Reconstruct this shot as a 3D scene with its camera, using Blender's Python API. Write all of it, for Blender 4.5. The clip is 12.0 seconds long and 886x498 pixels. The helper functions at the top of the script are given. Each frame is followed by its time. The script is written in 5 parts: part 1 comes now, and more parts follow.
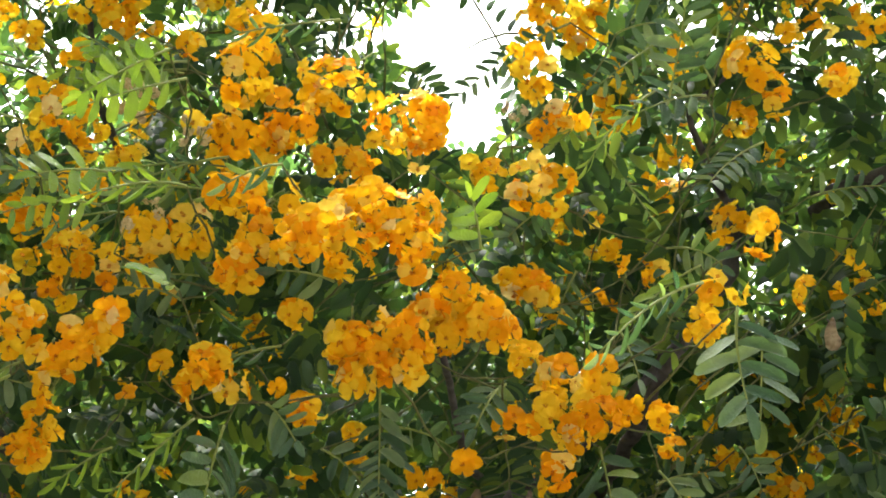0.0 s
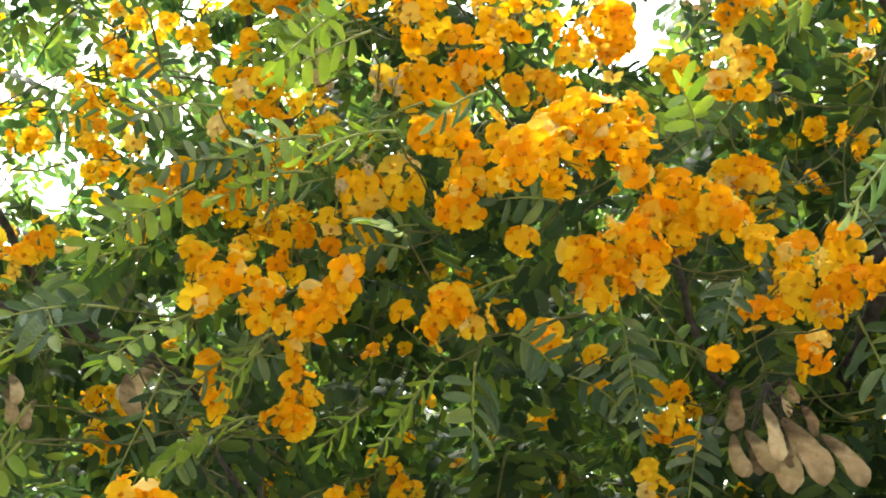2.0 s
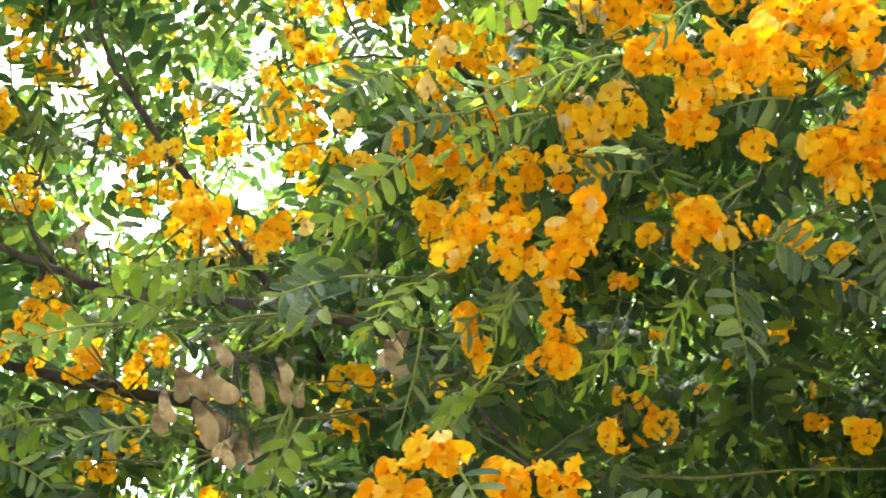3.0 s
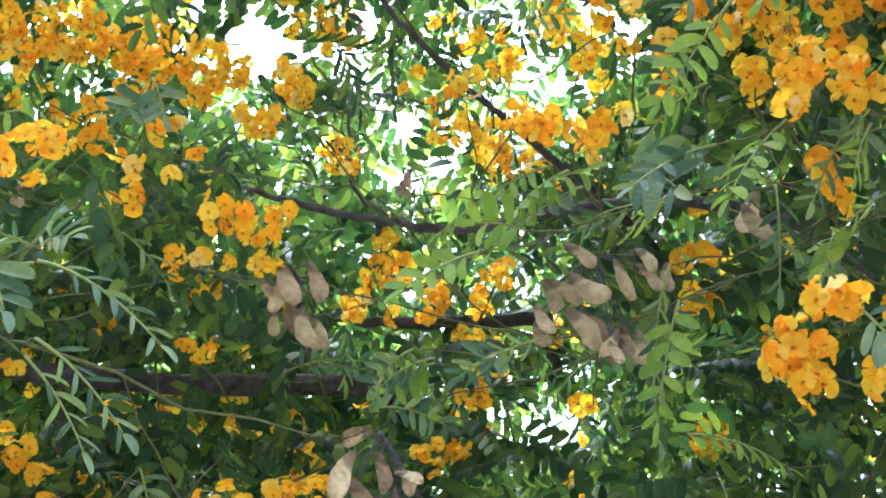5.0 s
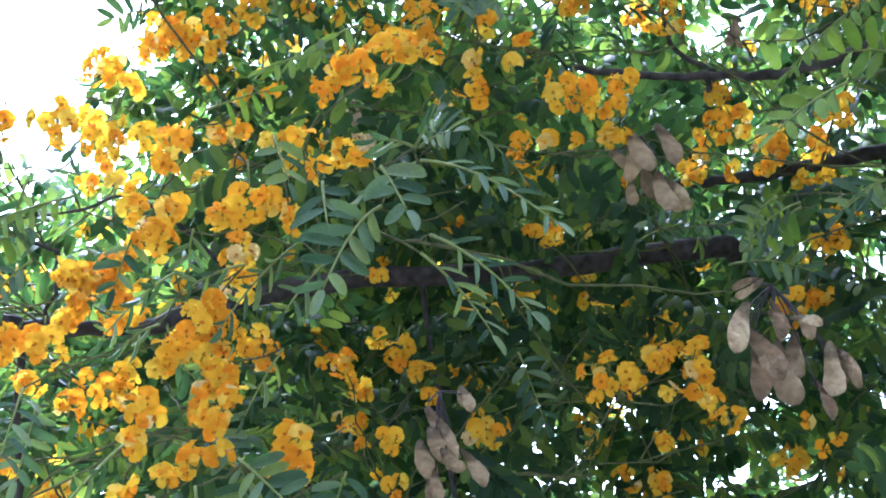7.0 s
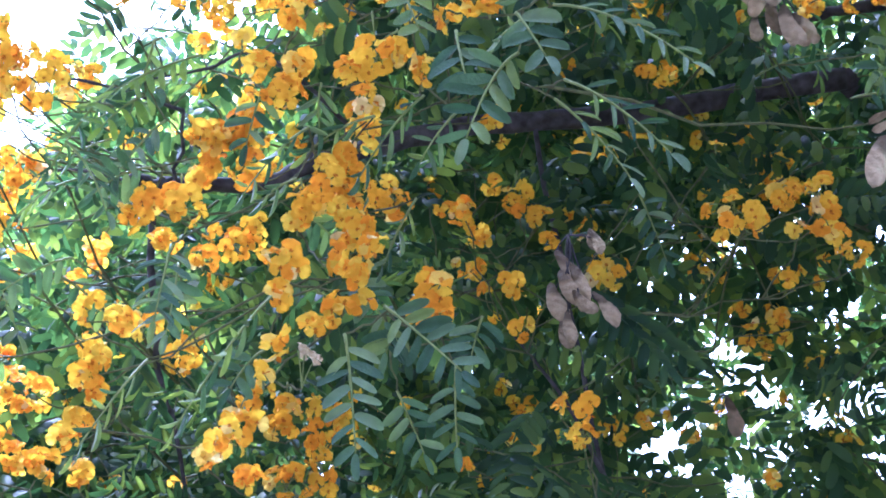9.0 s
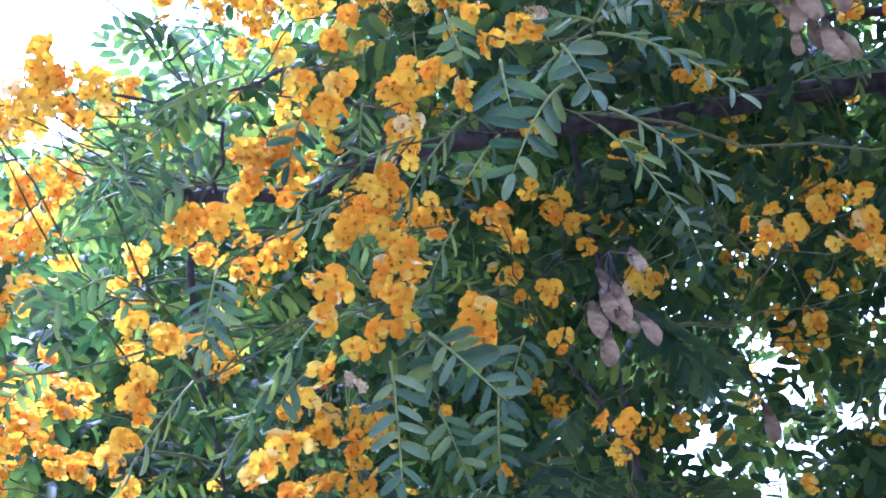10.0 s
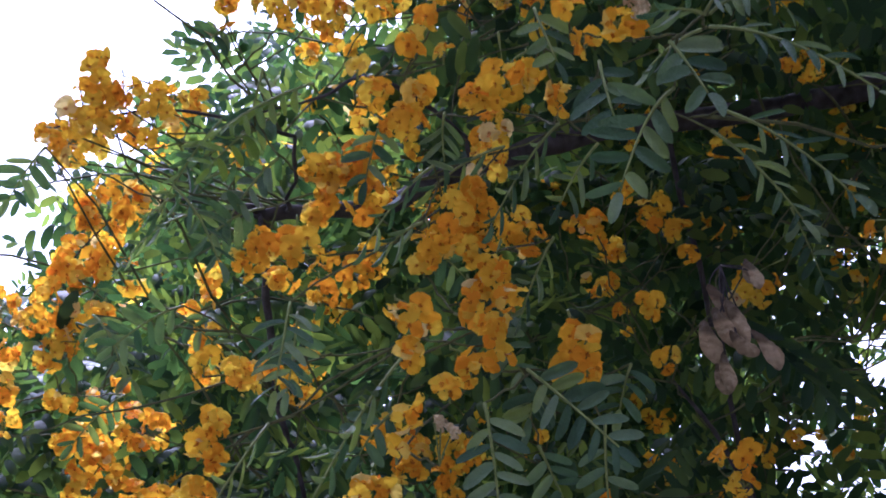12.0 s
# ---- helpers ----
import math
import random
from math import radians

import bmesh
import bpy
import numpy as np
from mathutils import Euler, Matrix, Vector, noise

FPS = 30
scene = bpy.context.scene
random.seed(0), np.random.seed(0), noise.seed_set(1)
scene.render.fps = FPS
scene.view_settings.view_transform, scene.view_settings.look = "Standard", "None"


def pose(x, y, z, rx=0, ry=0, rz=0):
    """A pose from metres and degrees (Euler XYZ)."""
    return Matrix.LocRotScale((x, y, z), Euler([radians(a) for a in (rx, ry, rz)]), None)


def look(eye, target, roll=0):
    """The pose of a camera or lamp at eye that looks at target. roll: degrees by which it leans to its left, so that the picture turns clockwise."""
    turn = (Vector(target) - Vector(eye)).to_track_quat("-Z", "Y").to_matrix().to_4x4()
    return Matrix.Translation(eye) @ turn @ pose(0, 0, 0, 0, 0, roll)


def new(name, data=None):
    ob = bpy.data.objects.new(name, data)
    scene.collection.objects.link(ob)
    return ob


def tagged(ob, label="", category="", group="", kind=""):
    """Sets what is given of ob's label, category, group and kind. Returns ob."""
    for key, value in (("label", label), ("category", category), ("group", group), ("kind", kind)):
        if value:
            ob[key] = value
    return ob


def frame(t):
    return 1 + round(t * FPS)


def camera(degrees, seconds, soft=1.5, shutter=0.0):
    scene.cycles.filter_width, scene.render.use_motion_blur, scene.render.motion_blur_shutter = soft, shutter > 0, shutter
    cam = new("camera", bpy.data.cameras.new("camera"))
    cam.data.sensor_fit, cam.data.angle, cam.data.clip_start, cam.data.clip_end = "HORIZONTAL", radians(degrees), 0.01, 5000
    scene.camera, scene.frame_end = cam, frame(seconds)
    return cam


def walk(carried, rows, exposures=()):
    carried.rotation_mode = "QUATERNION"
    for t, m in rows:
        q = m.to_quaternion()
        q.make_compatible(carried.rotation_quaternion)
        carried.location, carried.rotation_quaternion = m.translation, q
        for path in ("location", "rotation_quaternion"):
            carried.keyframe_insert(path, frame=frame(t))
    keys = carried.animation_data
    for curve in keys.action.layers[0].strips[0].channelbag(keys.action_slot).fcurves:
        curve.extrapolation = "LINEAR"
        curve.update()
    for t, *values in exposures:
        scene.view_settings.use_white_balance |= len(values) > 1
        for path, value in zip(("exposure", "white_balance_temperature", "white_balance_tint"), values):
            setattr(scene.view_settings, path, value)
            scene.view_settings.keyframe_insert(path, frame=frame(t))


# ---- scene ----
cam = camera(36.8, 12.0, soft=1.75, shutter=0.12)
PATH = [
    (0, (-0.0000, 0.0000, 1.5000), (-0.2771, 1.3846, 2.9164), 4.76),
    (0.5, (0.0083, 0.0120, 1.4980), (-0.3079, 1.3857, 2.9168), 4.98),
    (1, (-0.0182, 0.0165, 1.5055), (-0.3665, 1.4033, 2.9040), 3.69),
    (1.5, (-0.0579, 0.0343, 1.4823), (-0.4577, 1.4030, 2.8848), 1.57),
    (2, (-0.0723, 0.0296, 1.4722), (-0.5827, 1.3852, 2.8512), 0.33),
    (2.5, (-0.1155, 0.0209, 1.4661), (-0.7377, 1.3498, 2.8252), -1.34),
    (3, (-0.1544, 0.0124, 1.4542), (-0.8920, 1.2955, 2.7994), -2.70),
    (3.5, (-0.1850, 0.0108, 1.4396), (-1.0341, 1.2319, 2.7768), -3.55),
    (3.7, (-0.1967, 0.0095, 1.4372), (-1.0884, 1.2061, 2.7687), -3.98),
    (5.3, (-0.2191, -0.0436, 1.4451), (-1.3732, 1.0039, 2.6985), -6.58),
    (5.5, (-0.2261, -0.0505, 1.4437), (-1.4122, 0.9642, 2.6941), -6.49),
    (6, (-0.2425, -0.0699, 1.4399), (-1.5048, 0.8557, 2.6849), -6.17),
    (6.5, (-0.2560, -0.0886, 1.4418), (-1.5926, 0.7531, 2.6686), -5.91),
    (7, (-0.2623, -0.0999, 1.4351), (-1.6897, 0.6787, 2.5997), -5.66),
    (7.5, (-0.2649, -0.1105, 1.4270), (-1.7888, 0.6372, 2.4848), -5.59),
    (7.7, (-0.2633, -0.1181, 1.4264), (-1.8212, 0.6238, 2.4376), -5.56),
    (9.3, (-0.2715, -0.1543, 1.4388), (-1.8725, 0.5399, 2.4160), -5.01),
    (9.5, (-0.2685, -0.1597, 1.4459), (-1.8746, 0.5294, 2.4184), -4.98),
    (10, (-0.2498, -0.1699, 1.4743), (-1.8800, 0.4983, 2.4208), -4.48),
    (10.5, (-0.2342, -0.1837, 1.5012), (-1.8848, 0.4604, 2.4290), -4.18),
    (11, (-0.2229, -0.1979, 1.5206), (-1.8895, 0.4141, 2.4413), -4.03),
    (11.5, (-0.2287, -0.1985, 1.4938), (-1.8839, 0.3610, 2.4671), -4.24),
    (11.7, (-0.2287, -0.1985, 1.4938), (-1.8839, 0.3610, 2.4671), -4.24),
    (12, (-0.3409, -0.1428, 1.5574), (-2.0144, 0.4112, 2.5021), -4.26),
]
EXPOSURES = ((0, 3.55, 6500, 9), (1.5, 3.55, 6700, 9), (2.5, 3.85, 6800, 9), (3.5, 4.0, 6500, 9), (5.5, 3.95, 4900, 18), (6.5, 3.85, 4700, 20), (7.5, 3.05, 4800, 20), (9.5, 3.5, 4350, 40), (10.5, 3.25, 4400, 42), (11.5, 2.45, 4700, 42), (12, 1.95, 4900, 42))
walk(cam, [(t, look(eye, target, roll)) for t, eye, target, roll in PATH], EXPOSURES)

# ---- sky and sun: a bright overcast day, the sun behind thin cloud ----
SUN_AZ, SUN_EL = radians(104), radians(71)
world = bpy.data.worlds.new("overcast_sky")
scene.world = world
world.use_nodes = True
wn = world.node_tree.nodes
sky = wn.new("ShaderNodeTexSky")
sky.sky_type, sky.sun_disc = "NISHITA", False
sky.sun_elevation, sky.sun_rotation = SUN_EL, -SUN_AZ
sky.air_density, sky.dust_density, sky.ozone_density = 1.0, 4.0, 1.0
grey = wn.new("ShaderNodeHueSaturation")
grey.inputs["Saturation"].default_value = 0.12
world.node_tree.links.new(sky.outputs["Color"], grey.inputs["Color"])
world.node_tree.links.new(grey.outputs["Color"], wn["Background"].inputs["Color"])
wn["Background"].inputs["Strength"].default_value = 0.15
sun = new("sun", bpy.data.lights.new("sun", "SUN"))
sun.data.energy, sun.data.angle, sun.data.color = 2.7, radians(14), (1.0, 0.95, 0.87)
sun.matrix_world = look((-9 * math.sin(SUN_AZ), 9 * math.cos(SUN_AZ), 9 * math.tan(SUN_EL)), (0, 0, 0))


# ---- materials ----
def material(name):
    mat = bpy.data.materials.new(name)
    mat.use_nodes = True
    nodes, links = mat.node_tree.nodes, mat.node_tree.links
    return mat, nodes, links, nodes["Principled BSDF"], nodes["Material Output"]


def ramp(nodes, links, source, *stops):
    node = nodes.new("ShaderNodeValToRGB")
    el = node.color_ramp.elements
    while len(el) < len(stops):
        el.new(0.5)
    for e, (at, colour) in zip(el, stops):
        e.position, e.color = at, (*colour, 1)
    links.new(source, node.inputs["Fac"])
    return node.outputs["Color"]


def mix_colour(nodes, links, fac, a, b, mode="MIX"):
    node = nodes.new("ShaderNodeMix")
    node.data_type, node.blend_type = "RGBA", mode
    for socket, value in ((node.inputs[0], fac), (node.inputs[6], a), (node.inputs[7], b)):
        if isinstance(value, (float, int)):
            socket.default_value = value
        elif isinstance(value, tuple):
            socket.default_value = (*value, 1)
        else:
            links.new(value, socket)
    return node.outputs[2]


def grain(nodes, links, scale, detail=3.0, coords="Object"):
    tc = nodes.new("ShaderNodeTexCoord")
    tex = nodes.new("ShaderNodeTexNoise")
    tex.inputs["Scale"].default_value, tex.inputs["Detail"].default_value = scale, detail
    links.new(tc.outputs[coords], tex.inputs["Vector"])
    return tex.outputs["Fac"]


def bump(nodes, links, height, bsdf, strength, distance):
    node = nodes.new("ShaderNodeBump")
    node.inputs["Strength"].default_value, node.inputs["Distance"].default_value = strength, distance
    links.new(height, node.inputs["Height"])
    links.new(node.outputs["Normal"], bsdf.inputs["Normal"])


def thin(mat_parts, colour, share):
    """Lets light shine through a thin blade or petal."""
    mat, nodes, links, bsdf, out = mat_parts
    glow = nodes.new("ShaderNodeBsdfTranslucent")
    both = nodes.new("ShaderNodeMixShader")
    both.inputs[0].default_value = share
    links.new(colour, glow.inputs["Color"])
    links.new(bsdf.outputs[0], both.inputs[1])
    links.new(glow.outputs[0], both.inputs[2])
    links.new(both.outputs[0], out.inputs["Surface"])
    return mat


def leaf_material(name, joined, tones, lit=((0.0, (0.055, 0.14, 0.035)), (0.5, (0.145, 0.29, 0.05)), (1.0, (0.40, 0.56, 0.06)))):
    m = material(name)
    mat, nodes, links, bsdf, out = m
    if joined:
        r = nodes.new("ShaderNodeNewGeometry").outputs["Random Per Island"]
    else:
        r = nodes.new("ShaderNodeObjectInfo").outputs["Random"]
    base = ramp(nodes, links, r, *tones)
    blot = grain(nodes, links, 60.0 if joined else 3.0)
    base = mix_colour(nodes, links, 0.5, base, ramp(nodes, links, blot, (0.35, (0.4, 0.45, 0.4)), (0.7, (0.75, 0.75, 0.6))), "OVERLAY")
    links.new(base, bsdf.inputs["Base Color"])
    bsdf.inputs["Roughness"].default_value = 0.6 if joined else 0.45
    bsdf.inputs["Specular IOR Level"].default_value = 0.22 if joined else 0.5
    bsdf.inputs["Sheen Weight"].default_value = 0.0 if joined else 0.2
    bsdf.inputs["Sheen Roughness"].default_value = 0.4
    bump(nodes, links, grain(nodes, links, 400.0 if joined else 14.0), bsdf, 0.3, 0.001 if joined else 0.03)
    through_light = ramp(nodes, links, r, *lit)
    return thin(m, through_light, 0.3 if joined else 0.35)


def petal_material(name, joined):
    m = material(name)
    mat, nodes, links, bsdf, out = m
    if joined:
        r = nodes.new("ShaderNodeNewGeometry").outputs["Random Per Island"]
    else:
        r = nodes.new("ShaderNodeObjectInfo").outputs["Random"]
    base = ramp(nodes, links, r, (0.0, (0.96, 0.43, 0.004)), (0.5, (0.98, 0.62, 0.010)), (0.85, (0.98, 0.73, 0.04)), (0.96, (0.96, 0.73, 0.13)), (1.0, (0.94, 0.80, 0.38)))
    mark = nodes.new("ShaderNodeAttribute")
    mark.attribute_name = "throat"
    red = ramp(nodes, links, mark.outputs["Fac"], (0.25, (0, 0, 0)), (0.6, (0.92, 0.92, 0.92)))
    base = mix_colour(nodes, links, red, base, (0.46, 0.095, 0.005))
    veins = grain(nodes, links, 300.0 if joined else 9.0, 5.0)
    base = mix_colour(nodes, links, 0.09, base, ramp(nodes, links, veins, (0.3, (0.42, 0.4, 0.36)), (0.7, (0.65, 0.65, 0.6))), "OVERLAY")
    links.new(base, bsdf.inputs["Base Color"])
    bsdf.inputs["Roughness"].default_value = 0.65
    bsdf.inputs["Specular IOR Level"].default_value = 0.25
    bump(nodes, links, veins, bsdf, 0.3, 0.001 if joined else 0.04)
    return thin(m, base, 0.5)


def plain_material(name, dark, light, scale, rough=0.8, depth=0.002, strength=0.6):
    mat, nodes, links, bsdf, out = material(name)
    n = grain(nodes, links, scale, 6.0)
    links.new(ramp(nodes, links, n, (0.3, dark), (0.7, light)), bsdf.inputs["Base Color"])
    bsdf.inputs["Roughness"].default_value = rough
    bump(nodes, links, n, bsdf, strength, depth)
    return mat


# near leaf copy paled for sky sheen, crown copy darkened for inner shade
LEAF, LEAF_SHADED = leaf_material("leaf_grey_green_lit", False, ((0.0, (0.030, 0.082, 0.054)), (0.4, (0.068, 0.134, 0.098)), (0.8, (0.15, 0.22, 0.17)), (1.0, (0.12, 0.19, 0.07)))), leaf_material("leaf_green_crown_shaded", True, ((0.0, (0.011, 0.030, 0.020)), (0.45, (0.019, 0.045, 0.028)), (0.8, (0.036, 0.072, 0.034)), (1.0, (0.10, 0.15, 0.030))))
LEAF_YOUNG = leaf_material("leaf_young_yellow_green", False, ((0.0, (0.11, 0.22, 0.03)), (1.0, (0.21, 0.33, 0.045))), ((0.0, (0.26, 0.48, 0.02)), (1.0, (0.42, 0.60, 0.03))))
PETAL, PETAL_FAR = petal_material("petal_orange", False), petal_material("petal_orange_crown", True)
PETAL_FADED = plain_material("petal_faded_cream", (0.62, 0.46, 0.22), (0.88, 0.78, 0.50), 5.0, 0.8, 0.03)
BARK = plain_material("bark_grey_brown", (0.020, 0.019, 0.021), (0.092, 0.087, 0.090), 55.0, 0.9, 0.004)
STALK = plain_material("stalk_green", (0.13, 0.19, 0.04), (0.24, 0.30, 0.08), 120.0, 0.6, 0.0005)
TWIG = plain_material("twig_green_brown", (0.045, 0.055, 0.018), (0.13, 0.15, 0.045), 90.0, 0.8, 0.001)
ADDED_WALL_COAT = plain_material("added_wall_grey_brown", (0.14, 0.125, 0.105), (0.24, 0.22, 0.19), 2.5, 0.9, 0.01)
# unseen ground, toned dark to cut the light bounced up
GROUND = plain_material("dark_ground", (0.045, 0.040, 0.030), (0.10, 0.085, 0.06), 3.0, 0.95, 0.02)


def pod_material():
    m = material("dry_pod_papery")
    mat, nodes, links, bsdf, out = m
    n = grain(nodes, links, 2.4, 6.0)
    r = nodes.new("ShaderNodeObjectInfo").outputs["Random"]
    base = ramp(nodes, links, n, (0.27, (0.20, 0.16, 0.105)), (0.5, (0.43, 0.365, 0.25)), (0.73, (0.66, 0.58, 0.42)))
    base = mix_colour(nodes, links, 0.7, base, ramp(nodes, links, r, (0.0, (0.22, 0.19, 0.14)), (0.6, (0.48, 0.44, 0.36)), (1.0, (0.90, 0.87, 0.78))), "OVERLAY")
    tc = nodes.new("ShaderNodeTexCoord")
    split = nodes.new("ShaderNodeSeparateXYZ")
    links.new(tc.outputs["Object"], split.inputs[0])
    along = nodes.new("ShaderNodeMath")
    along.operation = "MULTIPLY_ADD"
    along.inputs[1].default_value = 0.68
    links.new(n, along.inputs[0])
    links.new(split.outputs["Z"], along.inputs[2])
    stain = ramp(nodes, links, along.outputs[0], (0.0, (1.0, 1.0, 1.0)), (0.14, (0.22, 0.20, 0.19)))
    base = mix_colour(nodes, links, 0.85, base, stain, "MULTIPLY")
    links.new(base, bsdf.inputs["Base Color"])
    bsdf.inputs["Roughness"].default_value = 0.75
    bump(nodes, links, grain(nodes, links, 7.0, 5.0), bsdf, 0.65, 0.014)
    return thin(m, base, 0.3)


POD = pod_material()


# ---- shapes ----
def part(name, mesh, mat, parent, label=""):
    """Links a mesh, or a bmesh, as one object under a thing."""
    if isinstance(mesh, bmesh.types.BMesh):
        data = bpy.data.meshes.new(name)
        mesh.to_mesh(data)
        mesh.free()
        mesh = data
        for p in mesh.polygons:
            p.use_smooth = True
    if not mesh.materials:
        mesh.materials.append(mat)
    ob = new(name, mesh)
    ob.parent = parent
    return tagged(ob, label=label)


def tube(bm, points, radii, sides=6):
    """A round bent stem along points."""
    points = [Vector(p) for p in points]
    rings, side = [], None
    for i, p in enumerate(points):
        ahead = (points[min(i + 1, len(points) - 1)] - points[max(i - 1, 0)]).normalized()
        if side is None:
            side = ahead.orthogonal().normalized()
        side = (side - ahead * side.dot(ahead)).normalized()
        other = ahead.cross(side)
        r = radii[i]
        rings.append([bm.verts.new(p + r * (math.cos(a) * side + math.sin(a) * other)) for a in (2 * math.pi * k / sides for k in range(sides))])
    for a, b in zip(rings, rings[1:]):
        for k in range(sides):
            bm.faces.new((a[k], a[(k + 1) % sides], b[(k + 1) % sides], b[k]))
    bm.faces.new(rings[0][::-1])
    bm.faces.new(rings[-1])


def bend(a, b, sag, steps, rng=None, wobble=0.0):
    """Points from a to b that bow by sag."""
    a, b, out = Vector(a), Vector(b), []
    for i in range(steps + 1):
        u = i / steps
        p = a.lerp(b, u) + Vector(sag) * (4 * u * (1 - u))
        if rng is not None and 0 < i < steps:
            p += Vector(rng.uniform(-wobble, wobble, 3))
        out.append(p)
    return out


def spline(points, steps=5):
    """A smooth run of points through the given ones."""
    pts = [Vector(p) for p in points]
    pts = [2 * pts[0] - pts[1]] + pts + [2 * pts[-1] - pts[-2]]
    out = []
    for a, b, c, d in zip(pts, pts[1:], pts[2:], pts[3:]):
        for i in range(steps):
            u = i / steps
            out.append(0.5 * (2 * b + (c - a) * u + (2 * a - 5 * b + 4 * c - d) * u * u + (3 * b - a - 3 * c + d) * u ** 3))
    return out + [pts[-2]]


def petal(bm, layer, turn, length, width, cup, ruffle, rng, rows=4, cols=6, dark=0.0):
    """One crinkled round petal that starts at the centre and leans out by turn."""
    ph = rng.uniform(0, 6.28, 4)
    grid = []
    for i in range(rows + 1):
        u = i / rows
        s = 0.5 - 0.5 * math.cos(math.pi * (0.12 + 0.88 * u))
        claw = 0.25 + 0.75 * min(1, 2.2 * s)
        w = width * claw * max(0.04, 1 - abs(2 * s - 1) ** 2.3) ** 0.5
        line = []
        for j in range(cols + 1):
            v = 2 * j / cols - 1
            y = length * s * (1 - 0.05 * math.cos(9 * v + ph[3]) * s)
            z = cup * s * s * length + 0.3 * width * (v * v) * s * (1 - s)
            z += ruffle * s * (math.sin(3.6 * v + ph[0]) + 0.9 * math.sin(8.5 * v + ph[1]) * s + 0.6 * math.sin(6 * s + ph[2]) + 0.4 * math.sin(11 * s + 5 * v + ph[3]))
            vert = bm.verts.new(turn @ Vector((w * v * (1 + 0.06 * math.sin(7 * s + ph[1])), y, z)))
            vert[layer] = dark or max(0.0, 1 - 2.9 * s) * max(0.0, 1 - 0.8 * abs(v))
            line.append(vert)
        grid.append(line)
    for a, b in zip(grid, grid[1:]):
        for j in range(cols):
            bm.faces.new((a[j], a[j + 1], b[j + 1], b[j]))


def flower_mesh(seed, low=False):
    """A pea flower, 1 across: a wide banner petal, two round wings and a small keel, facing +z."""
    return flower_pieces(seed, low, True)[0][1]


def flower_pieces(seed, low=False, whole=False):
    """The petals of a flower, as one mesh or as (name, mesh) each."""
    rng = np.random.RandomState(seed)
    rows, cols = (2, 2) if low else (7, 8)
    open_ = rng.uniform(-0.15, 0.35)
    lean = lambda az, tilt: Matrix.Rotation(az, 4, "Z") @ Matrix.Rotation(tilt, 4, "X")
    lift = lambda z: Matrix.Translation((0, 0, z))
    plan = (
        ("keel", lift(0.06) @ lean(radians(180), 0.9), 0.28, 0.12, 0.4, 0.01, 2, 2),
        ("banner_petal", lean(rng.uniform(-0.2, 0.2), 0.35 + open_), 0.56, 0.46, -0.22, 0.075, rows, cols),
        ("wing_petal", lift(0.03) @ lean(radians(112 + rng.uniform(-15, 15)), 0.25 + open_), 0.50, 0.34, -0.28, 0.075, rows, cols),
        ("wing_petal", lift(0.03) @ lean(radians(-112 + rng.uniform(-15, 15)), 0.25 + open_), 0.50, 0.34, -0.28, 0.075, rows, cols),
    )
    made, bm = [], None
    for i, (name, turn, length, width, cup, ruffle, r, c) in enumerate(plan):
        if bm is None or not whole:
            bm = bmesh.new()
            layer = bm.verts.layers.float.new("throat")
        petal(bm, layer, turn, length, width, cup, ruffle, rng, r, c, 0.5 if name == "keel" else 0.0)
        if whole and i < 3:
            continue
        bmesh.ops.scale(bm, vec=(0.93, 0.93, 0.93), verts=bm.verts)
        mesh = bpy.data.meshes.new("flower" if whole else name)
        bm.to_mesh(mesh)
        bm.free()
        for p in mesh.polygons:
            p.use_smooth = True
        made.append((name, mesh))
    return made


def leaflet_mesh(seed, rows=7, cols=2, fold=0.08, arch=0.05, width=0.165):
    """An oblong blade with round ends, 1 long, along +x with its upper side to +z."""
    rng = np.random.RandomState(seed)
    bm = bmesh.new()
    twist, bow = rng.uniform(-0.3, 0.3), rng.uniform(-0.03, 0.03)
    grid = []
    for i in range(rows + 1):
        u = 0.5 - 0.5 * math.cos(math.pi * i / rows)
        w = max(0.015, width * max(0.0, 1 - abs(2 * u - 1) ** 2.6) ** 0.5 * (0.93 + 0.14 * u))
        line = []
        for j in range(cols + 1):
            v = 2 * j / cols - 1
            z = -arch * (2 * u - 1) ** 2 + fold * abs(v) * w / width + twist * v * w * (u - 0.5)
            line.append(bm.verts.new((u, v * w + bow * math.sin(3 * u), z)))
        grid.append(line)
    for a, b in zip(grid, grid[1:]):
        for j in range(cols):
            bm.faces.new((a[j], b[j], b[j + 1], a[j + 1]))
    mesh = bpy.data.meshes.new("leaflet")
    bm.to_mesh(mesh)
    bm.free()
    for p in mesh.polygons:
        p.use_smooth = True
    return mesh


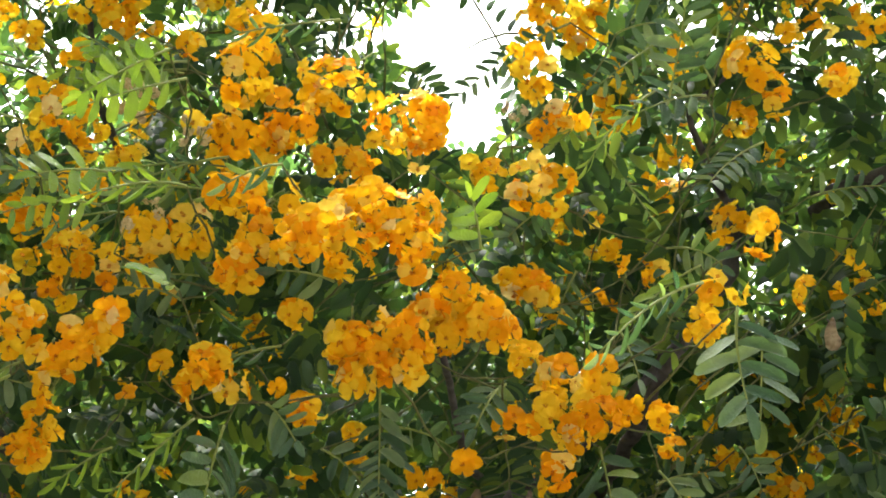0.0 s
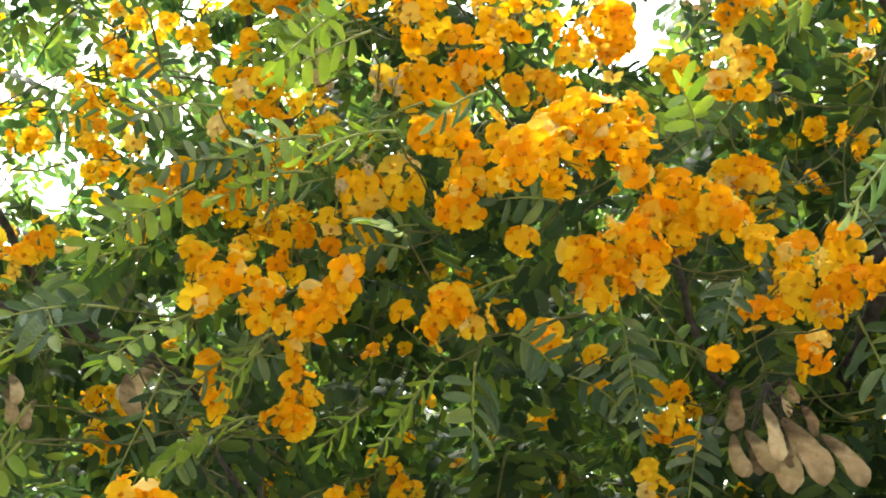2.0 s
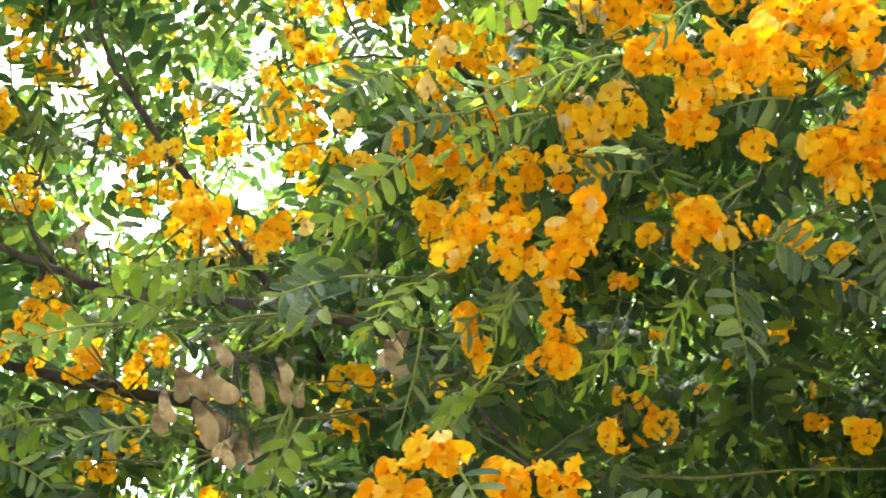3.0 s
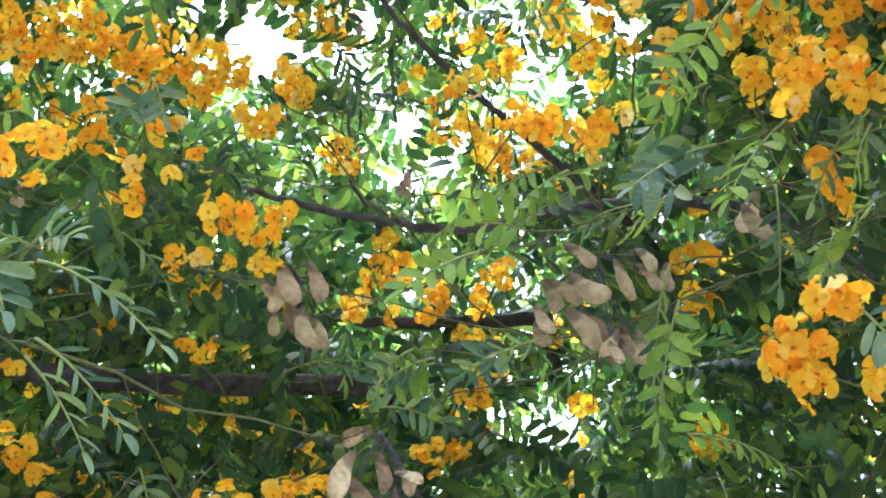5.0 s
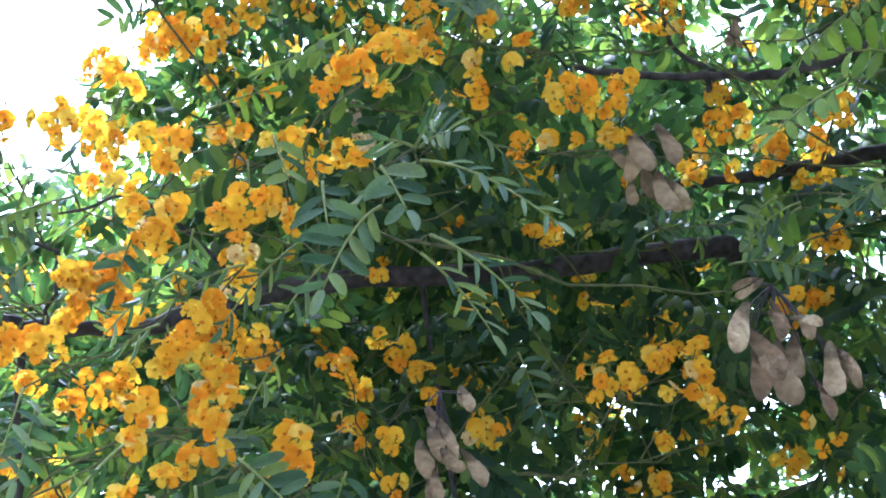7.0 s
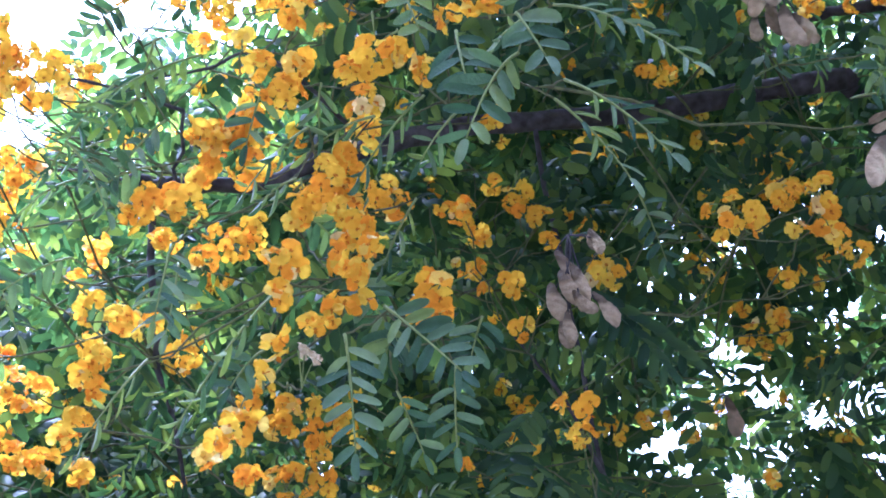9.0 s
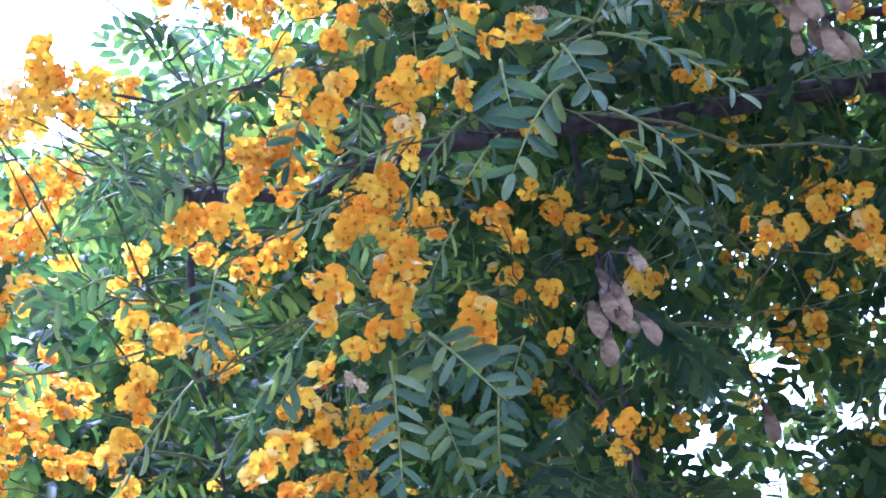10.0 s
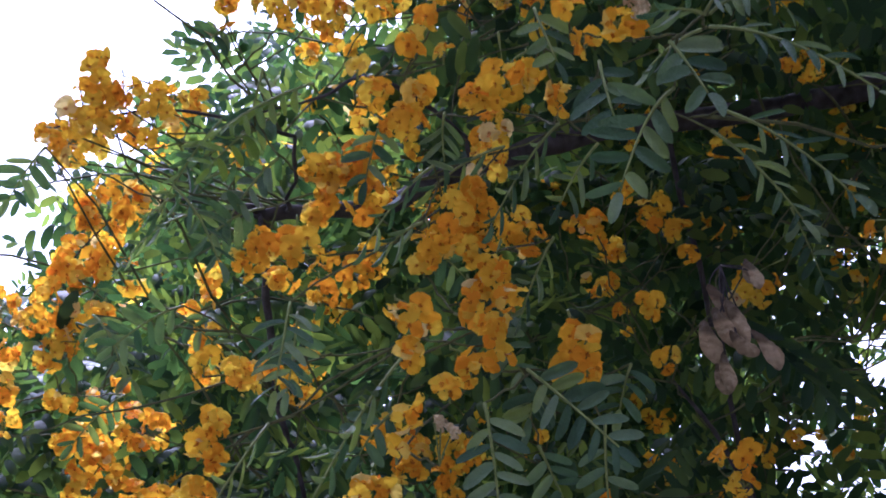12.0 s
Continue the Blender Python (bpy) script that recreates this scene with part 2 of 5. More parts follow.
def pod_mesh(seed):
    """A dry winged pod, 1 long, hanging along -z: a swollen seed end above a broad thin wrinkled wing."""
    rng = np.random.RandomState(seed)
    ph = rng.uniform(0, 6.28, 5)
    curl = rng.uniform(-0.12, 0.12)
    bm = bmesh.new()
    rings, sides = [], 16
    wide, wild = rng.uniform(0.16, 0.2), rng.uniform(0.4, 1.0)
    for i in range(25):
        u = i / 24
        w = 0.012 + wide * (1 - abs(2 * u - 1) ** 2.6) ** 0.5 * (0.6 + 0.45 * max(0.0, min(1.0, (u - 0.15) / 0.55)) ** 1.5)
        off = 0.11 * math.sin(2.6 * u + ph[0]) - 0.05
        ring = []
        for k in range(sides):
            a = 2 * math.pi * k / sides
            x = w * math.cos(a) * (1.0 + 0.05 * math.sin(9 * u + ph[4]) + 0.025 * math.sin(23 * u + ph[2]))
            seed_part = math.exp(-((u - 0.25) / 0.14) ** 2 - (x / 0.1) ** 2)
            y = (0.006 + 0.085 * seed_part) * math.sin(a)
            y += wild * (curl * u * u + 0.04 * math.sin(5 * u + ph[1]) + 0.035 * math.sin(9 * u + 12 * x + ph[2]) * u + 0.14 * u * (x / 0.25) ** 2 * math.sin(ph[3]) + 0.03 * math.sin(26 * x + 9 * u + ph[0]) * u + 0.012 * math.sin(38 * u + 20 * x + ph[4]))
            ring.append(bm.verts.new((x + off, y, -u)))
        rings.append(ring)
    for a, b in zip(rings, rings[1:]):
        for k in range(sides):
            bm.faces.new((a[k], a[(k + 1) % sides], b[(k + 1) % sides], b[k]))
    bm.faces.new(rings[0][::-1])
    bm.faces.new(rings[-1])
    mesh = bpy.data.meshes.new("pod")
    bm.to_mesh(mesh)
    bm.free()
    for p in mesh.polygons:
        p.use_smooth = True
    return mesh


def axes_matrix(x, z, at, scale):
    """A pose with its x axis along x and its z axis near z."""
    x = Vector(x).normalized()
    z = Vector(z)
    y = z.cross(x)
    y = y.normalized() if y.length > 1e-4 else x.orthogonal().normalized()
    z = x.cross(y)
    m = Matrix((x, y, z)).transposed().to_4x4()
    s = scale if isinstance(scale, tuple) else (scale,) * 3
    return Matrix.Translation(at) @ m @ Matrix.Diagonal((*s, 1))


def joined(name, bases, poses, mat, parent, label):
    """Many copies of small base meshes in one mesh of their own."""
    verts, faces, sizes, extra, at = [], [], [], [], 0
    for base, own in zip(bases, poses):
        if not own:
            continue
        co = np.empty(len(base.vertices) * 3, np.float32)
        base.vertices.foreach_get("co", co)
        co = np.c_[co.reshape(-1, 3), np.ones(len(base.vertices))]
        mats = np.array([np.array(m) for m in own])
        out = np.einsum("nij,vj->nvi", mats, co)[:, :, :3]
        poly = np.array([list(p.vertices) for p in base.polygons])
        idx = poly[None] + (at + np.arange(len(own)) * len(co))[:, None, None]
        verts.append(out.reshape(-1, 3))
        faces.append(idx.reshape(-1, 4))
        if "throat" in base.attributes:
            th = np.empty(len(base.vertices), np.float32)
            base.attributes["throat"].data.foreach_get("value", th)
            extra.append(np.tile(th, len(own)))
        at += len(own) * len(co)
    verts, faces = np.concatenate(verts), np.concatenate(faces)
    mesh = bpy.data.meshes.new(name)
    mesh.vertices.add(len(verts))
    mesh.vertices.foreach_set("co", verts.astype(np.float32).ravel())
    mesh.loops.add(faces.size)
    mesh.loops.foreach_set("vertex_index", faces.ravel().astype(np.int32))
    mesh.polygons.add(len(faces))
    mesh.polygons.foreach_set("loop_start", np.arange(0, faces.size, 4, dtype=np.int32))
    mesh.polygons.foreach_set("use_smooth", np.ones(len(faces), bool))
    if extra:
        mesh.attributes.new("throat", "FLOAT", "POINT").data.foreach_set("value", np.concatenate(extra))
    mesh.update(calc_edges=True)
    mesh.materials.append(mat)
    ob = new(name, mesh)
    ob.parent = parent
    return tagged(ob, label=label, kind="stuff")


# ---- ground ----
def build_ground():
    bm = bmesh.new()
    rng = np.random.RandomState(3)
    radii = [0, 1, 2, 3, 4.5, 7, 11, 18, 30, 60, 150, 500, 2500]
    rings = [[bm.verts.new((0, 0, 0))]]
    for r in radii[1:]:
        rings.append([bm.verts.new((r * math.cos(a), r * math.sin(a), rng.uniform(-0.02, 0.02) * min(1, r / 3))) for a in (2 * math.pi * k / 36 for k in range(36))])
    for k in range(36):
        bm.faces.new((rings[0][0], rings[1][k], rings[1][(k + 1) % 36]))
        for a, b in zip(rings[1:], rings[2:]):
            bm.faces.new((a[k], b[k], b[(k + 1) % 36], a[(k + 1) % 36]))
    ob = part("ground", bm, GROUND, None)
    tagged(ob, "dark unseen ground under the tree", "ground", kind="structure")


build_ground()

def added_wall(name, a, b, height, thick=0.24):
    """A plain wall with a coping, from a to b, added to block low sky light."""
    a, b = Vector((*a, 0)), Vector((*b, 0))
    along = (b - a).normalized()
    across = Vector((-along.y, along.x, 0))
    bm = bmesh.new()
    for half, low, high in ((0.5 * thick, -0.1, height), (0.5 * thick + 0.04, height, height + 0.08)):
        base = [bm.verts.new(p + across * s * half + Vector((0, 0, low))) for p, s in ((a, -1), (b, -1), (b, 1), (a, 1))]
        top = [bm.verts.new(v.co + Vector((0, 0, high - low))) for v in base]
        bm.faces.new(base[::-1])
        bm.faces.new(top)
        for k in range(4):
            bm.faces.new((base[k], base[(k + 1) % 4], top[(k + 1) % 4], top[k]))
    bmesh.ops.bevel(bm, geom=bm.edges[:], offset=0.008, segments=1, affect="EDGES")
    ob = part(name, bm, ADDED_WALL_COAT, None)
    for p in ob.data.polygons:
        p.use_smooth = False
    tagged(ob, "plain grey-brown unseen wall with a coping, added to block low sky light", "wall", kind="structure")


# unseen walls, added so that most light falls from above
added_wall("wall_south", (-6.0, -3.2), (5.2, -3.2), 6.8)
added_wall("wall_east", (5.2, -3.2), (5.2, 5.0), 6.8)

# ---- the tree: trunk, limbs, branches ----
tree = tagged(new("flowering_tree"), "large leafy tree with orange blossom and grey-brown bark", "tree")
FOOT = Vector((-2.75, 3.25, 0.0))
tree.location = FOOT
TREE_POSE = Matrix.Translation(-FOOT)
FORK = Vector((-2.65, 3.15, 2.5))
OPEN_MIDDLE = Vector((-0.15, -0.05, 1.46))  # the clearing before the crown, and its edge by azimuth
EDGE_AZ, EDGE = (7, 38, 54, 70, 73), ((0, -0.197, -0.226, -0.263, -0.27), (0, 0.01, -0.05, -0.115, -0.16), (1.5, 1.437, 1.444, 1.427, 1.446))


def edge_at(az):
    return Vector([float(np.interp(az, EDGE_AZ, line)) for line in EDGE])


def open_side(p):
    """The place on the clearing's edge that a point of the crown faces."""
    az = 40.0
    for _ in range(3):
        d = Vector(p) - edge_at(az)
        az = math.degrees(math.atan2(-d.x, d.y))
    return edge_at(az)


nodes_of_wood = []
shown_wood = []
twig_runs = []


def wood(name, points, radii, sides=8, knots=0.0, seed=0):
    rng = np.random.RandomState(seed)
    bm = bmesh.new()
    points = [Vector(p) - FOOT for p in points]
    tube(bm, points, radii, sides)
    if knots:
        for v in bm.verts:
            v.co += Vector(rng.uniform(-knots, knots, 3))
    return part(name, bm, BARK, tree)


def bough(name, radius, places):
    run = spline([Vector(p) for p in places], 6)
    n = len(run)
    rng = np.random.RandomState(int(1000 * radius) + n)
    run = [p + Vector(rng.uniform(-0.25, 0.25, 3)) * radius for p in run]
    radii = [radius * (0.45 + 0.65 * i / n) * rng.uniform(0.92, 1.1) for i in range(n)]
    wood(name, run, radii, 10, radius * 0.06, n)
    nodes_of_wood.extend((p, radius) for p in run)
    if radius > 0.0065:
        shown_wood.extend((*p, radius) for p in run)
    end = run[-1]
    if radius > 0.0065:
        way = bend(end, FORK, (end - OPEN_MIDDLE).normalized() * 0.8 + Vector((0, 0, 0.2)), 9, rng, 0.02)
        wood(name, way, [radius * (1.08 + 0.08 * i) for i in range(10)], 8, radius * 0.05, n + 1)
        nodes_of_wood.extend((p, radius) for p in way[:8])
    else:
        near = min((q for q in nodes_of_wood[:-n]), key=lambda q: (q[0] - end).length)[0]
        wood(name, bend(end, near, (0, 0, -0.03), 6, rng, 0.006), [radius * (1.08 + 0.02 * i) for i in range(7)], 6)


def limb(radius, places):
    bough("limb", radius, places)


def branch(radius, places):
    bough("branch", radius, places)


wood("trunk", spline([FOOT - Vector((0, 0, 0.1)), FOOT + Vector((0.03, -0.02, 0.6)), FOOT + Vector((0.0, -0.05, 1.4)), FOOT + Vector((0.06, -0.08, 2.1)), FORK]), [0.17 - 0.0045 * i for i in range(21)], 14, 0.006)
nodes_of_wood.append((FORK, 0.08))
limb(0.017, [(-1.735, 0.061, 2.372), (-1.730, 0.136, 2.378), (-1.731, 0.257, 2.405), (-1.735, 0.356, 2.465), (-1.746, 0.586, 2.564), (-1.711, 0.824, 2.608), (-1.584, 1.133, 2.641)])
limb(0.009, [(-1.402, 0.754, 2.738), (-1.351, 0.824, 2.707), (-1.273, 0.901, 2.658), (-1.176, 0.977, 2.614), (-1.105, 1.065, 2.636), (-0.986, 1.215, 2.646), (-0.878, 1.392, 2.590)])
limb(0.007, [(-1.066, 0.705, 2.899), (-1.099, 0.775, 2.870), (-1.111, 0.842, 2.851), (-1.123, 0.930, 2.829), (-1.129, 0.999, 2.819), (-1.139, 1.114, 2.798), (-1.141, 1.237, 2.766), (-1.166, 1.404, 2.741)])
branch(0.004, [(-1.281, 0.855, 2.887), (-1.325, 0.885, 2.835), (-1.343, 0.904, 2.777), (-1.292, 0.919, 2.689)])
branch(0.0045, [(-2.060, 0.213, 2.030), (-2.027, 0.203, 2.068), (-1.998, 0.181, 2.154), (-1.989, 0.167, 2.183), (-1.967, 0.146, 2.241)])
branch(0.0034, [(-1.724, 0.582, 2.203), (-1.743, 0.624, 2.170), (-1.780, 0.687, 2.122), (-1.866, 0.771, 2.065)])
limb(0.014, [(-0.008, 1.477, 2.695), (0.027, 1.467, 2.737), (0.060, 1.470, 2.780), (0.142, 1.434, 2.886), (0.160, 1.403, 2.985)])
branch(0.006, [(-0.204, 0.979, 2.407), (-0.201, 1.064, 2.419), (-0.218, 1.235, 2.493), (-0.225, 1.441, 2.553), (-0.183, 1.546, 2.589)])
branch(0.008, [(0.267, 1.352, 2.950), (0.314, 1.301, 2.918), (0.371, 1.248, 2.884)])
branch(0.007, [(-0.821, 1.054, 3.251), (-0.821, 1.121, 3.210), (-0.825, 1.208, 3.149), (-0.791, 1.331, 3.070)])
branch(0.005, [(-0.734, 1.084, 2.319), (-0.758, 1.191, 2.341), (-0.787, 1.354, 2.372)])
branch(0.0028, [(-1.431, 0.033, 2.307), (-1.425, 0.098, 2.333), (-1.434, 0.148, 2.371), (-1.513, 0.228, 2.408), (-1.665, 0.337, 2.467)])
branch(0.005, [(0.186, 1.063, 2.941), (0.122, 1.145, 2.948), (0.090, 1.168, 2.931), (0.137, 1.323, 2.926)])
limb(0.012, [(-1.582, 1.054, 2.744), (-1.550, 1.099, 2.738), (-1.492, 1.172, 2.729), (-1.388, 1.336, 2.743)])
limb(0.012, [(0.076, 1.359, 2.703), (0.031, 1.415, 2.673), (-0.010, 1.527, 2.663), (-0.073, 1.658, 2.652)])
branch(0.0022, [(-1.601, -0.172, 2.372), (-1.579, -0.109, 2.385), (-1.566, -0.044, 2.394), (-1.578, 0.018, 2.400), (-1.607, 0.108, 2.404)])
branch(0.0024, [(-1.958, -0.149, 2.350), (-1.908, -0.113, 2.399), (-1.852, -0.062, 2.431), (-1.803, 0.009, 2.424), (-1.722, 0.087, 2.360)])


def grow_twig(base, away=0.05):
    """Runs a thin twig from the foot of a leaf or cluster back to the nearest wood."""
    base = Vector(base)
    twig_runs.append(base)


# ---- flower clusters, feather leaves, pods ----
FLOWERS = [flower_mesh(s) for s in range(7)]
LEAFLETS = [leaflet_mesh(s, fold=0.03 + 0.03 * s, width=0.128 + 0.012 * s) for s in range(5)]
PODS = [pod_mesh(s) for s in range(8)]
PIECES = [flower_pieces(s) for s in range(7)]
for m in FLOWERS + [mesh for some in PIECES for _, mesh in some]:
    m.materials.append(PETAL)
FADED = [flower_mesh(s) for s in (31, 32, 33)]
for m in FADED:
    m.materials.append(PETAL_FADED)
for m in LEAFLETS:
    m.materials.append(LEAF)
YOUNG = [m.copy() for m in LEAFLETS[:3]]
for m in YOUNG:
    m.materials[0] = LEAF_YOUNG
for m in PODS:
    m.materials.append(POD)
DEEP_FROM = 1.88  # clusters beyond this many metres belong to the joined blossom
BLOOMS, DEEP = [], [[] for _ in range(7)]
count = {"cluster": 0, "leaf": 0, "pod": 0}


def put(name, mesh, parent, m):
    ob = new(name, mesh)
    ob.parent = parent
    ob.matrix_basis = m
    return ob


def far_flowers(c, r, rng, size):
    """Clusters deep in the crown, joined with the rest of the blossom."""
    out = (open_side(c) - c).normalized()
    for i in range(max(1, int(round(1.8 * (r / (0.5 * size)) ** 2)))):
        d = Vector(rng.normal(0, 1, 3)).normalized()
        at = c + d * r * rng.uniform(0.4, 1.05)
        face = (0.7 * d + 0.8 * out + Vector(rng.normal(0, 0.45, 3))).normalized()
        spin = Vector((0, 0, 1)) + Vector(rng.normal(0, 0.35, 3))
        yv = (spin - face * spin.dot(face)).normalized()
        DEEP[rng.randint(7)].append(TREE_POSE @ Matrix.Translation(at) @ Matrix((yv.cross(face), yv, face)).transposed().to_4x4() @ Matrix.Scale(size * rng.uniform(0.88, 1.12), 4))
    grow_twig(c)


def flower_cluster(x, y, z, r):
    count["cluster"] += 1
    BLOOMS.append((x, y, z, r))
    rng = np.random.RandomState(100 + count["cluster"])
    c = Vector((x, y, z))
    out = (open_side(c) - c).normalized()
    side = out.cross((0, 0, 1)).normalized()
    up = side.cross(out)
    size = 0.0264 - 0.004 * min(1.0, max(0.0, (math.degrees(math.atan2(-x, y)) - 33) / 25))
    if (c - open_side(c)).length > DEEP_FROM:
        far_flowers(c, 1.1 * r, rng, size)
        return
    r *= 1.17
    loose = min(1.0, max(0.0, (c - open_side(c)).length - 1.35) / 0.4)
    n = max(1, int(round((1.9 - 0.45 * loose) * (r / (0.5 * size)) ** 2)))
    stretch = rng.uniform(0.75, 1.3)
    foot = c - out * (0.6 * r + 0.02) - Vector((0, 0, 0.5 * r + 0.01))
    near = (c - open_side(c)).length < 1.315
    thing = new("flower_cluster")
    thing.location = foot
    look_word = "full" if n > 9 else ("small" if n > 2 else "single")
    tagged(thing, {"full": "full cluster of orange-yellow pea flowers on green stalks", "small": "small loose cluster of orange-yellow pea flowers", "single": "single orange-yellow pea flower on a thin stalk"}[look_word], "flower", "flowers on the tree")
    bm = bmesh.new()
    top = c + Vector((0, 0, 0.5 * r)) - out * 0.3 * r
    tube(bm, [p - foot for p in bend(foot, top, -0.15 * r * out, 4)], [0.0013, 0.0012, 0.0011, 0.001, 0.0007], 5)
    for i in range(n):
        if n == 1:
            d = out * 0.2
        else:
            ga, h = 2.39996 * i + rng.uniform(-0.4, 0.4), 1 - (i + 0.5) / n * 1.35
            s = math.sqrt(max(0.0, 1 - h * h))
            d = out * h + side * s * math.cos(ga) * stretch + up * s * math.sin(ga) / stretch
        at = c + d * max(r - 0.36 * size, 0.002) * rng.uniform(0.55 - 0.15 * loose, 1.32 + 0.15 * loose)
        face = (d * 0.8 + out * 0.45 + Vector((0, 0, 0.16)) + Vector(rng.normal(0, 0.5 + 0.1 * loose, 3))).normalized()
        spin = Vector((0, 0, 1)) + Vector(rng.normal(0, 0.35, 3))
        yv = (spin - face * spin.dot(face)).normalized()
        xv = yv.cross(face)
        k = size * rng.uniform(0.88, 1.15)
        m = Matrix((xv, yv, face)).transposed().to_4x4()
        where = Matrix.Translation(at - foot) @ m @ Matrix.Diagonal((k, k * rng.uniform(0.85, 1.05), k, 1))
        which = rng.randint(7)
        if near:
            flower = put("flower", PIECES[which][0][1], thing, where)
            for name, mesh in PIECES[which][1:]:
                put(name, mesh, flower, Matrix.Identity(4))
        else:
            put("flower", FLOWERS[which], thing, where)
        root = foot.lerp(top, min(1, 0.35 + 0.65 * (i + 0.5) / n))
        tube(bm, [p - foot for p in bend(root, at - face * 0.002, -0.004 * face, 2)], [0.0007, 0.0006, 0.0011], 4)
    for _ in range(int(0.3 * n)):
        tip = top + Vector(rng.normal(0, 0.4 * r, 3)) + Vector((0, 0, 0.35 * r))
        tube(bm, [p - foot for p in bend(top, tip, (0, 0, 0.003), 2)] + [tip - foot + Vector((0, 0, 0.004))], [0.0006, 0.0006, 0.0016, 0.0006], 5)
    part("stalk", bm, STALK, thing, "thin green stalks with small buds")
    grow_twig(foot)


def leaf_frames(base, tip, mode, rng, spacing=0.0185, length=0.030):
    """The rachis and the poses of the leaflets of one feather leaf."""
    base, tip = Vector(base), Vector(tip)
    span = (tip - base).length
    axis = (tip - base).normalized()
    out = (open_side(base) - base).normalized()
    sag = Vector((0, 0, 0.08 * span)) + Vector(rng.normal(0, 0.02 * span, 3))
    run = bend(base, tip, sag, 8)
    pairs = max(3, int(round(span / spacing)))
    poses = []
    if mode == 0:
        normal = (out + Vector((0, 0, 0.35)) + Vector(rng.normal(0, 0.25, 3))).normalized()
    elif mode == 1:
        normal = (0.75 * out.cross(axis) + 0.65 * out + Vector(rng.normal(0, 0.14, 3))).normalized()
    else:
        normal = (out * 0.5 + Vector((0, 0, 0.3)) + Vector(rng.normal(0, 0.2, 3))).normalized()
    for i in range(pairs):
        u = 0.16 + 0.84 * (i + 0.5) / pairs
        k = u * 8
        j = min(7, int(k))
        at = run[j].lerp(run[j + 1], k - j)
        ahead = (run[j + 1] - run[j]).normalized()
        side = ahead.cross(normal).normalized()
        for s in (-1, 1):
            ang = radians(rng.uniform(34, 60) if mode == 1 else rng.uniform(56, 74)) * (1 - 0.25 * (u > 0.9))
            way = ahead * math.cos(ang) + side * s * math.sin(ang)
            if mode == 2:
                way = (way * 0.5 + Vector((0, 0, -0.85)) + side * s * 0.25).normalized()
            elif mode == 1:
                way = (way + Vector((0, 0, -0.08)) + Vector(rng.normal(0, 0.09, 3))).normalized()
            else:
                way = (way + Vector((0, 0, -0.12)) + Vector(rng.normal(0, 0.07, 3))).normalized()
            nrm = normal + side * s * rng.uniform(-0.1, 0.35) + Vector(rng.normal(0, 0.16, 3))
            size = length * (0.78 + 0.42 * math.sin(math.pi * min(1, 0.15 + 0.75 * u))) * rng.uniform(0.85, 1.1)
            shift = at + ahead * (s * 0.22 * span / pairs)
            poses.append(axes_matrix(way, nrm, shift, (size, size * rng.uniform(0.88, 1.1) * {1: 0.55, 3: 1.45}.get(mode, 1.0), size)))
    poses.append(axes_matrix((run[-1] - run[-2]), normal, run[-1], (length * 0.9, length * 0.95, length)))
    return run, poses


def feather_leaf(bx, by, bz, tx, ty, tz, mode):
    count["leaf"] += 1
    rng = np.random.RandomState(5000 + count["leaf"])
    base = Vector((bx, by, bz))
    run, poses = leaf_frames(base, (tx, ty, tz), int(mode), rng, {1: 0.026, 3: 0.023}.get(mode, 0.0185) + 0.014 * (mode % 1), 0.0258 * (1 + 1.2 * (mode % 1)))
    thing = new("feather_leaf")
    thing.location = base
    tagged(thing, ("grey-green feather-shaped leaf with blunt oblong leaflets", "narrow folded green feather-shaped leaf hanging down", "bright green feather-shaped leaf with drooping leaflets", "young yellow-green feather-shaped leaf with rounded leaflets")[int(mode)], "leaf", "leaves of the tree")
    bm = bmesh.new()
    tube(bm, [p - base for p in run], [0.0016 - 0.0001 * i for i in range(9)], 5)
    part("leaf_stalk", bm, STALK, thing)
    move = Matrix.Translation(-base)
    fresh = int(mode) >= 2 or (int(mode) == 1 and bx > -0.75 and count["leaf"] % 2 == 0)
    for m in poses:
        put("leaflet", YOUNG[rng.randint(3)] if fresh else LEAFLETS[rng.randint(5)], thing, move @ m)
    grow_twig(base)


def withered_flower(x, y, z):
    """A small spent bloom, bleached and shrunk, with one or two beside it."""
    count["pod"] += 1
    rng = np.random.RandomState(7000 + count["pod"])
    c = Vector((x, y, z))
    out = (open_side(c) - c).normalized()
    foot = c - out * 0.012 - Vector((0, 0, 0.025))
    thing = new("withered_flower")
    thing.location = foot
    tagged(thing, "spent cream-white flowers shrivelled on a thin stalk", "flower", "spent flowers on the tree")
    bm = bmesh.new()
    for i in range(3):
        at = c + Vector(rng.normal(0, 0.009, 3))
        face = (out + Vector(rng.normal(0, 0.7, 3))).normalized()
        put("flower", FADED[rng.randint(3)], thing, Matrix.Translation(-foot) @ axes_matrix(face.orthogonal(), face, at, (0.012, 0.015, 0.019)))
        tube(bm, [p - foot for p in bend(foot, at, (0, 0, 0.003), 3)], [0.0008, 0.0007, 0.0007, 0.001], 4)
    part("stalk", bm, STALK, thing)
    grow_twig(foot)


